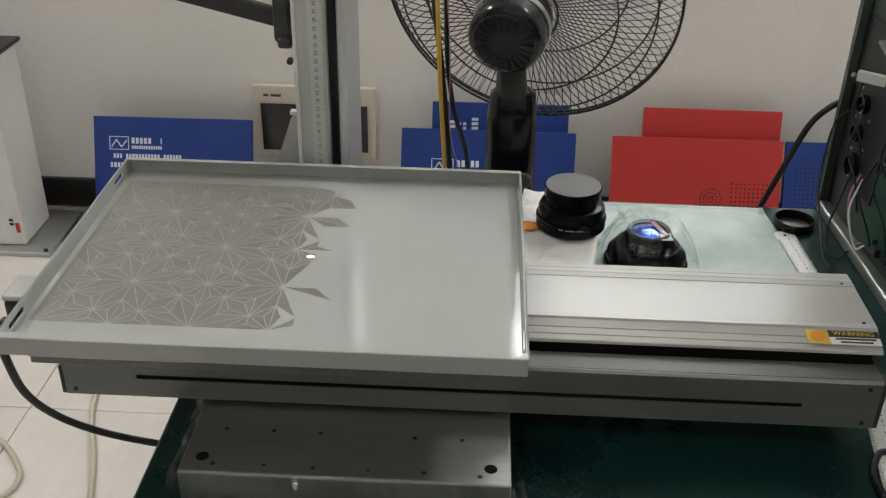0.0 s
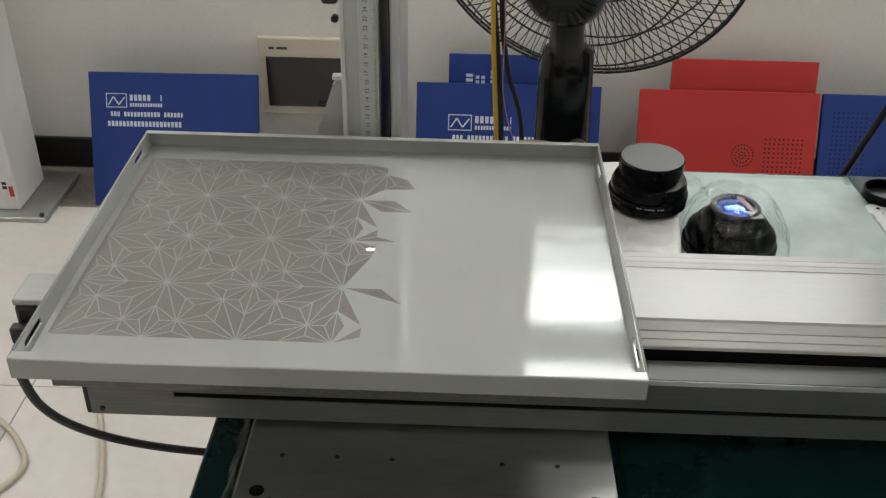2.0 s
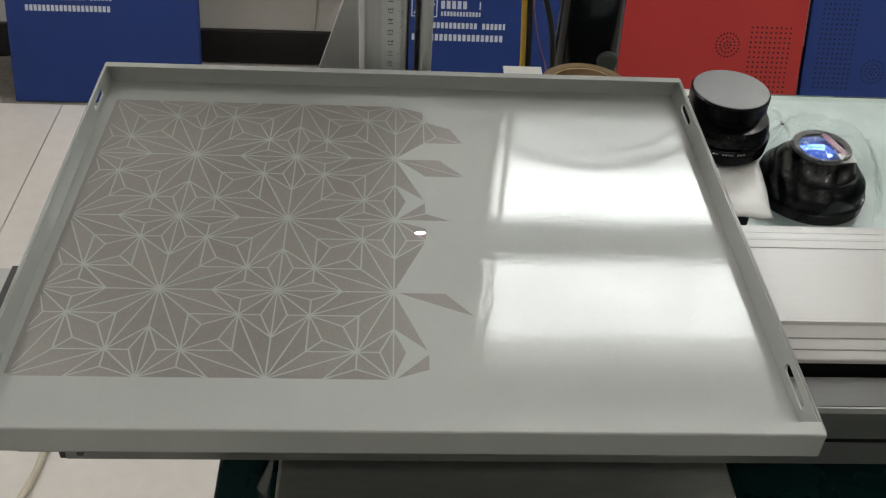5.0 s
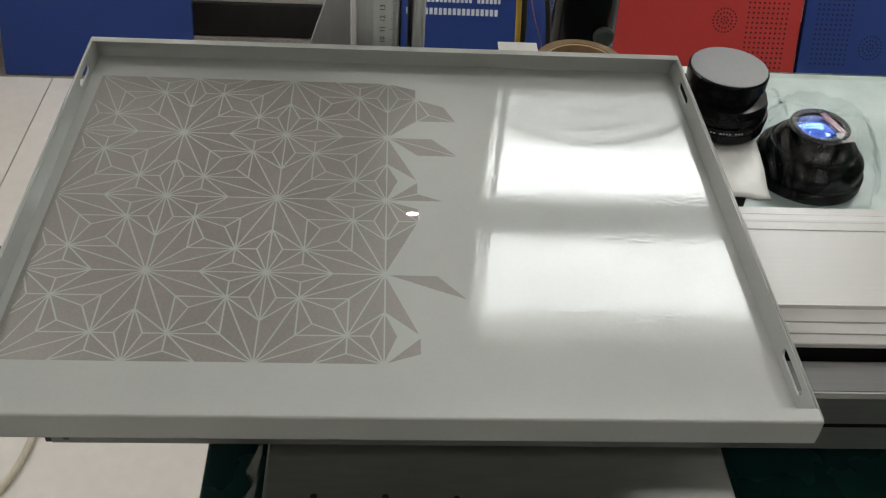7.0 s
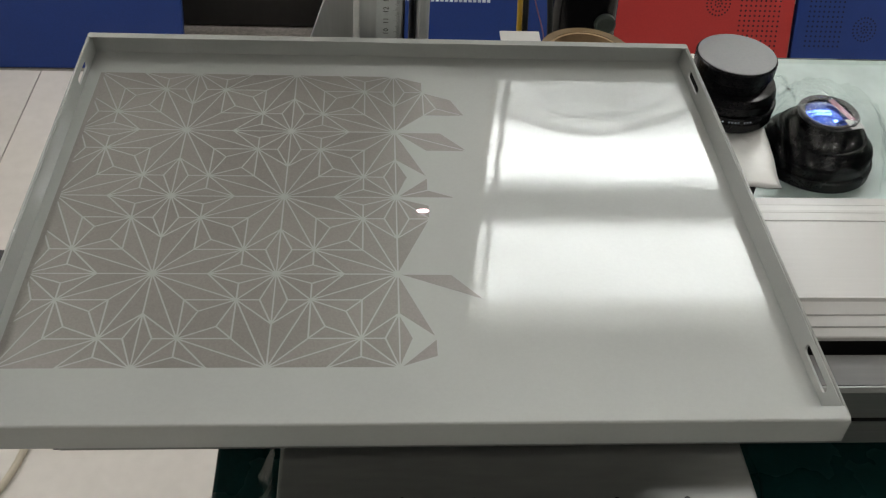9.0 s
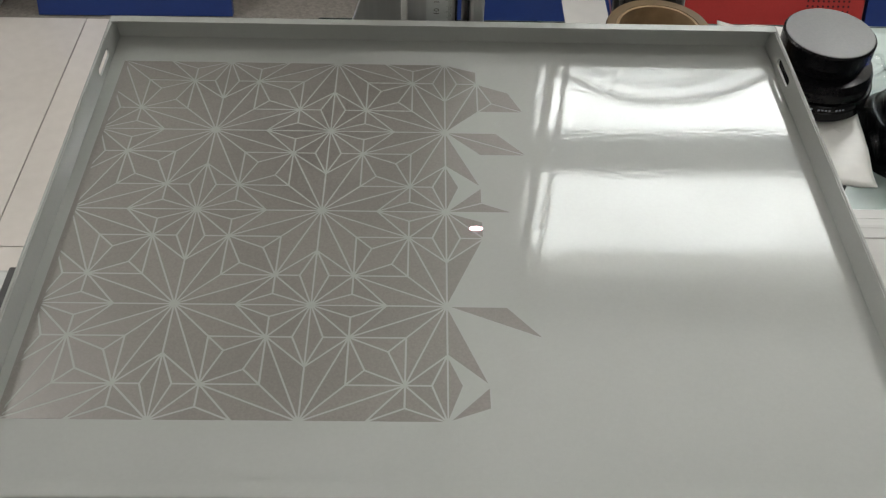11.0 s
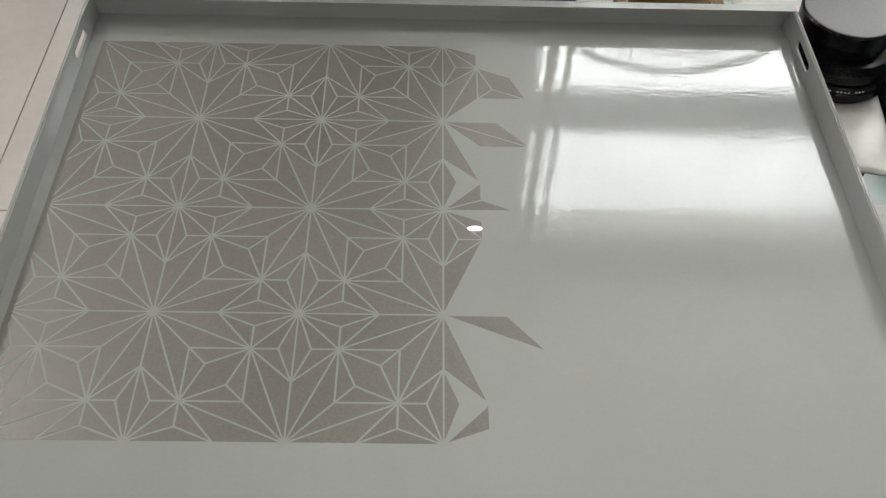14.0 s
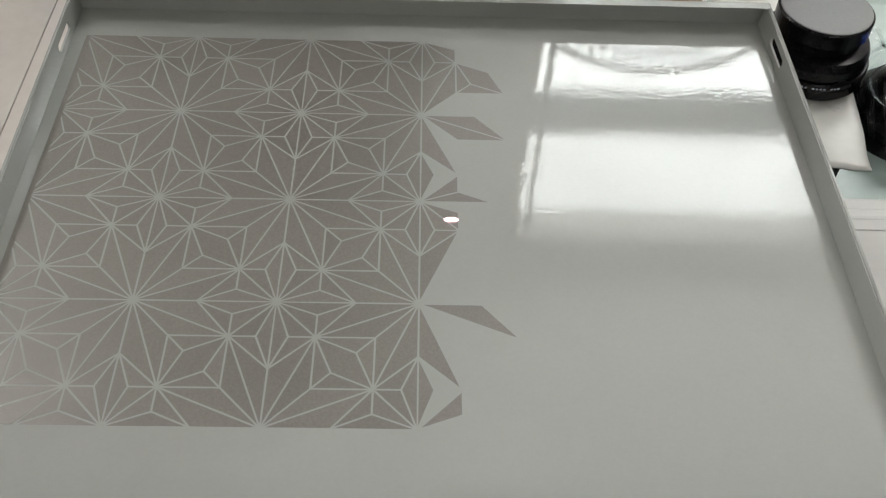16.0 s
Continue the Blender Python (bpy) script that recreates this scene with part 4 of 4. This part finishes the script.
rear = wire_mesh("cage_wire", [(0.056, 0, -back + 0.085), (0.10, 0.007, -0.062), (0.165, 0.015, -0.050), (0.220, 0.021, -0.022), (R0 - 0.002, 0.023, 0.0)], 0.0009)
front = wire_mesh("cage_wire", [(0.045, 0, 0.068), (0.11, -0.006, 0.066), (0.17, -0.014, 0.052), (0.220, -0.020, 0.026), (R0 - 0.002, -0.022, 0.002)], 0.0009)
for me in (rear, front):
    for k in range(96):
        w = new("cage_wire", me)
        w.parent = fan
        w.matrix_basis = FM @ pose(0, 0, 0, 0, 0, 360 / 96 * k)


def ring(r, z, rad, name="cage_ring", label=""):
    pts = [(r * math.cos(2 * math.pi * k / 72), r * math.sin(2 * math.pi * k / 72), z) for k in range(72)]
    bm = add_tube(bmesh.new(), pts, rad, 6, closed=True)
    bmesh.ops.transform(bm, verts=bm.verts, matrix=FM)
    part(name, bm, M_BLACK, fan, label, smooth=True)


ring(R0, -0.003, 0.0024, "cage_rim")
ring(R0, 0.005, 0.0022, "cage_rim")
ring(0.150, -0.055, 0.0016)
ring(0.205, -0.030, 0.0016)
ring(0.150, 0.058, 0.0016)
ring(0.200, 0.036, 0.0016)
ring(0.060, -back + 0.088, 0.002)
part("cage_clip", box(R0 - 0.006, R0 + 0.012, -0.012, 0.012, -0.012, 0.014, bevel=0.003, m=FM @ pose(0, 0, 0, 0, 0, 22)), M_BLACK, fan)
part("badge", lathe([(0.0001, 0.074), (0.040, 0.073), (0.046, 0.068), (0.046, 0.064)], 40, FM, cap=False), M_BLACK, fan)
M_BLADE = film("lavender_blade", (0.86, 0.85, 0.89), 0.15, 0.94)
for k in range(3):
    bm = bmesh.new()
    rows = []
    for i in range(9):
        r = 0.035 + 0.165 * i / 8
        half = radians(14 + 34 * math.sin(math.pi * min(1, i / 8 * 0.8 + 0.12)))
        rows.append([bm.verts.new((r * math.cos(a), r * math.sin(a), 0.012 + 0.030 * (a / 0.8) * (0.6 + 0.4 * i / 8))) for a in [half * (j / 6 - 0.5) * 2 for j in range(7)]])
    for a, b in zip(rows, rows[1:]):
        for j in range(6):
            bm.faces.new((a[j], b[j], b[j + 1], a[j + 1]))
    bmesh.ops.solidify(bm, geom=bm.faces, thickness=0.002)
    part("blade", bm, M_BLADE, fan, "translucent lavender blade", smooth=True, m=FM @ pose(0, 0, 0, 0, 0, 120 * k + 35))
# neck, column and base


def oval_stack(rows, steps=32):
    bm = bmesh.new()
    rr = []
    for x, y, z, a, b in rows:
        rr.append([bm.verts.new((x + a * math.copysign(abs(math.cos(t)) ** 0.7, math.cos(t)), y + b * math.copysign(abs(math.sin(t)) ** 0.7, math.sin(t)), z)) for t in [2 * math.pi * k / steps for k in range(steps)]])
    for p, q in zip(rr, rr[1:]):
        for k in range(steps):
            bm.faces.new((p[k], p[(k + 1) % steps], q[(k + 1) % steps], q[k]))
    bm.faces.new(rr[0][::-1])
    bm.faces.new(rr[-1])
    return bm


part("neck", oval_stack([(-0.008, -0.012, 1.03 + 0.065, 0.022, 0.02), (-0.006, -0.008, 1.03 - 0.02, 0.023, 0.022), (-0.002, 0, 1.03 - 0.075, 0.027, 0.024)]), M_BLACK, fan, smooth=True)
pole = part("pole_housing", oval_stack([(0, 0, 0.985, 0.020, 0.018), (-0.001, 0, 0.975, 0.036, 0.024), (-0.002, 0, 0.935, 0.039, 0.028), (0, 0, 0.82, 0.041, 0.030), (0.004, 0, 0.70, 0.043, 0.032), (0.006, 0, 0.50, 0.044, 0.034), (0.006, 0, 0.06, 0.05, 0.04)]), M_GLOSSBLACK, fan, "glossy black pole housing", smooth=True)
part("dial", lathe([(0.013, 0), (0.013, 0.006), (0.010, 0.008)], 28, pose(0.021, -0.030, 0.838, 90)), M_CABINET, pole, "round dark grey dial")
part("base", lathe([(0.19, 0.0), (0.20, 0.008), (0.19, 0.022), (0.10, 0.045), (0.06, 0.06)], 64), M_BLACK, fan)

# ---- sheet-metal panels leaning on the wall ----


def bent_panel(name, x0, x1, yfoot, ytop, ztop, mat, label, category, flange=0.018, roll=0.0):
    w = x1 - x0
    h_ = math.hypot(ytop - yfoot, ztop - FLOOR)
    lean = math.degrees(math.atan2(ytop - yfoot, ztop - FLOOR))
    ob = thing(name, pose((x0 + x1) / 2, yfoot, FLOOR, -lean, 0, 0) @ pose(0, 0, 0.0, 0, roll, 0), label, category, "leaning panels")
    part("face", box(-w / 2, w / 2, -0.0015, 0.0015, 0.0, h_, bevel=0.0006), mat, ob)
    part("flange", box(-w / 2, -w / 2 + 0.0015, 0.0016, flange, 0.003, h_ - 0.003), mat, ob)
    part("flange", box(w / 2 - 0.0015, w / 2, 0.0016, flange, 0.003, h_ - 0.003), mat, ob)
    part("flange", box(-w / 2 + 0.002, w / 2 - 0.002, 0.0016, flange, h_ - 0.0018, h_ - 0.0003), mat, ob)
    return ob, w, h_


# holes are dark discs on the face, coloured for the shade inside
def holes_grid(ob, u0, v0, nu, nv, pitch, r, h_, w, mat, slant=0.0):
    bm = bmesh.new()
    for i in range(nu):
        for j in range(nv):
            add_lathe(bm, [(r, -0.0018), (r, -0.0014)], 8, pose(-w / 2 + u0 + pitch * i, 0, h_ - v0 - pitch * j) @ pose(0, 0.0, 0, 90) @ pose(0, 0, 0.0033))
    tagged(part("perforation", bm, mat, ob, "square field of small holes"), kind="stuff")


def holes_rose(ob, u0, v0, h_, w, mat, r=0.0026):
    bm = bmesh.new()
    for ring_r, n in ((0.0, 1), (0.009, 7), (0.020, 14), (0.031, 22)):
        for k in range(n):
            a = 2 * math.pi * k / n
            add_lathe(bm, [(r, -0.0018), (r, -0.0014)], 8, pose(-w / 2 + u0 + ring_r * math.cos(a), 0, h_ - v0 + ring_r * math.sin(a)) @ pose(0, 0, 0, 90) @ pose(0, 0, 0.0033))
    tagged(part("perforation", bm, mat, ob, "round rosette of small holes"), kind="stuff")


def mark_bar(bm, u0, u1, v0, v1, w, h_):
    add_box(bm, -w / 2 + u0, -w / 2 + u1, -0.0021, -0.0015, h_ - v1, h_ - v0)


def logo(ob, u, v, s, w, h_, turn=0.0):
    """Outlined box with a zigzag beside rows of plain bars."""
    bm = bmesh.new()
    bw, bh, t = 0.056 * s, 0.038 * s, 0.0022 * s
    for a in ((0, bw, 0, t), (0, bw, bh - t, bh), (0, t, t, bh - t), (bw - t, bw, t, bh - t)):
        mark_bar(bm, u + a[0], u + a[1], v + a[2], v + a[3], w, h_)
    zig = [(0.006, 0.031), (0.020, 0.009), (0.034, 0.030), (0.050, 0.010)]
    for (x0, y0), (x1, y1) in zip(zig, zig[1:]):
        L_ = math.hypot(x1 - x0, y1 - y0) * s
        add_box(bm, 0, L_, -0.0021, -0.0015, -0.0018 * s, 0.0018 * s, m=pose(-w / 2 + u + x0 * s, 0, h_ - v - y0 * s, 0, math.degrees(math.atan2(y1 - y0, x1 - x0)), 0))
    part("emblem", bm, M_MARK, ob, "pale outlined zigzag emblem")
    bm = bmesh.new()
    random.seed(3)
    rows_ = ((0.064, 0.150, 0.003, 0.0195), (0.064, 0.150, 0.0255, 0.035), (0.002, 0.205, 0.049, 0.0615), (0.002, 0.203, 0.074, 0.088))
    for a, b, c, d in rows_:
        x = a
        while x < b:
            step = (d - c) * 0.72
            if random.random() > 0.1:
                mark_bar(bm, u + x * s, u + min(x + step * 0.68, b) * s, v + c * s, v + d * s, w, h_)
            x += step
    part("lettering", bm, M_MARK, ob, "rows of pale bars")


pl, w, h_ = bent_panel("metal_panel", -0.991, -0.5025, 1.815, 1.950, -0.634, M_BLUE, "blue sheet-metal panel with a pale emblem, leaning on the wall", "metal panel", roll=-0.4)
logo(pl, 0.048, 0.060, 1.08, w, h_)
pl, w, h_ = bent_panel("metal_panel", 0.0435, 0.456, 1.880, 1.990, -0.568, M_BLUE, "blue panel with upright pale bars, leaning behind another", "metal panel")
bm = bmesh.new()
for k, (u, v0, v1) in enumerate(((0.050, 0.055, 0.115), (0.078, 0.060, 0.110), (0.094, 0.060, 0.110), (0.120, 0.045, 0.120))):
    z = v0
    while z < v1:
        mark_bar(bm, u, u + (0.020 if k in (0, 3) else 0.010), z, z + 0.009, w, h_)
        z += 0.0135
part("lettering", bm, M_MARK, pl, "rows of pale bars")
pl, w, h_ = bent_panel("metal_panel", -0.0455, 0.478, 1.800, 1.930, -0.632, M_BLUE, "blue sheet-metal panel with a pale emblem in the middle", "metal panel")
logo(pl, 0.092, 0.088, 1.2, w, h_)
pl, w, h_ = bent_panel("metal_panel", 0.681, 1.092, 1.870, 1.990, -0.565, M_RED, "plain red sheet-metal panel leaning behind another", "metal panel")
pl, w, h_ = bent_panel("metal_panel", 0.588, 1.093, 1.790, 1.930, -0.634, M_RED, "red sheet-metal panel with vent holes, leaning on the wall", "metal panel")
holes_rose(pl, 0.300, 0.180, h_, w, M_HOLE)
holes_grid(pl, 0.362, 0.132, 9, 19, 0.0130, 0.0029, h_, w, M_HOLE)
pl, w, h_ = bent_panel("metal_panel", 1.103, 1.60, 1.790, 1.930, -0.634, M_BLUE, "blue sheet-metal panel with vent holes, leaning on the wall", "metal panel")
holes_grid(pl, 0.034, 0.052, 8, 19, 0.0130, 0.0029, h_, w, M_HOLE_B)
holes_rose(pl, 0.191, 0.240, h_, w, M_HOLE_B)

# ---- box on the wall ----
wb = thing("wall_box", pose(-0.327, WALL, -0.672), "ivory plastic distribution box with a smoked window on the wall", "electrical box")
part("body", box(-0.191, 0.191, -0.022, 0.0, -0.122, 0.120, bevel=0.004), M_IVORY, wb)
door = part("smoked_door", box(-0.168, 0.165, -0.028, -0.0222, -0.093, 0.062, bevel=0.002), M_SMOKE, wb, "smoked dark window")
part("catch", box(-0.02, 0.02, -0.030, -0.0282, -0.086, -0.074, bevel=0.0008), M_BLACK, door)
for k, (a, b) in enumerate(((-0.158, -0.142), (-0.135, -0.103))):
    part("text_bar", box(a, b, -0.0226, -0.0222, 0.084, 0.092), M_STEEL_DARK, wb)
cable("conduit", [(-0.2105, WALL - 0.0035, -0.795), (-0.214, WALL - 0.0035, -0.84), (-0.220, WALL - 0.0035, -0.896)], 0.0035, M_IVORY, "thin ivory conduit below the wall box")

# ---- machine stand by the wall ----
st = thing("machine_stand", pose(-1.278, 1.835, FLOOR) @ Matrix.Diagonal((1.07, 1.07, 1.07, 1)), "pale grey machine column on a steel foot, black clamp on top", "machine stand")
part("foot", box(-0.22, 0.170, -0.125, 0.14, 0.0, 0.014, bevel=0.003), M_ALU, st)
part("column", box(-0.12, 0.088, -0.085, 0.09, 0.0142, 0.56, bevel=0.006), M_WHITE, st, "pale enamelled column")
part("corner_strip", box(0.072, 0.0905, -0.088, -0.0852, 0.43, 0.56, bevel=0.001), M_ALU, st)
part("cap_plate", box(-0.14, 0.10, -0.10, 0.10, 0.5602, 0.572, bevel=0.003), M_STEEL_DARK, st)
part("clamp_knob", lathe([(0.05, 0.5722), (0.054, 0.58), (0.054, 0.60), (0.03, 0.61), (0.03, 0.64), (0.045, 0.65), (0.045, 0.68), (0.03, 0.69)], 40, pose(0.04, -0.03, 0)), M_BLACK, st)
part("label_plate", box(0.052, 0.084, -0.0862, -0.0852, 0.055, 0.115), M_WHITE, st)
part("red_label", box(0.070, 0.082, -0.0868, -0.0863, 0.057, 0.088), M_REDLAB, st)
for k in range(2):
    part("text_bar", box(0.054, 0.066, -0.0868, -0.0863, 0.092 - 0.013 * k, 0.101 - 0.013 * k), M_INK, st)
part("anchor_bolt", lathe([(0.006, 0.0142), (0.006, 0.02), (0.004, 0.021)], 12, pose(0.155, -0.11, 0)), M_STEEL_DARK, st)

# ---- cables on the floor ----
CZ = FLOOR + 0.0066
cable("floor_cable", [(-0.77, 1.24, CZ), (-0.728, 1.075, CZ), (-0.704, 0.97, CZ), (-0.652, 0.835, CZ), (-0.612, 0.705, CZ), (-0.604, 0.62, CZ), (-0.625, 0.525, CZ), (-0.69, 0.41, CZ), (-0.75, 0.17, CZ)], 0.0066, M_CREAM, "cream cable lying across the floor tiles", "floor cables")
cable("floor_cable", [(-1.14, 0.98, CZ), (-0.98, 0.935, CZ), (-0.869, 0.862, CZ), (-0.810, 0.797, CZ), (-0.786, 0.750, CZ), (-0.797, 0.697, CZ), (-0.87, 0.595, CZ), (-1.03, 0.43, CZ)], 0.0066, M_CREAM, "cream cable looping on the floor tiles", "floor cables")

# ---- floor tiles ----
floor = tagged(part("floor", box(RX0, RX1, RY0, WALL, FLOOR - 0.1, FLOOR - 0.004), M_GROUT), "pale glossy floor tiles with thin joints", "floor", **structure)
S = 0.80
tile_bm = box(-S / 2 + 0.0012, S / 2 - 0.0012, -S / 2 + 0.0012, S / 2 - 0.0012, -0.008, 0.0, bevel=0.0012)
tile_me = bpy.data.meshes.new("tile")
tile_bm.to_mesh(tile_me)
tile_bm.free()
tile_me.materials.append(M_TILE)
for i in range(-3, 5):
    for j in range(-6, 2):
        x, y = -0.867 + S * (i + 0.5), 1.0 + S * (j + 0.5)
        if RX0 - 0.3 < x < RX1 + 0.3 and RY0 - 0.3 < y < WALL + 0.1:
            t = new("tile", tile_me)
            t.parent = floor
            t.matrix_basis = pose(x, y, FLOOR)
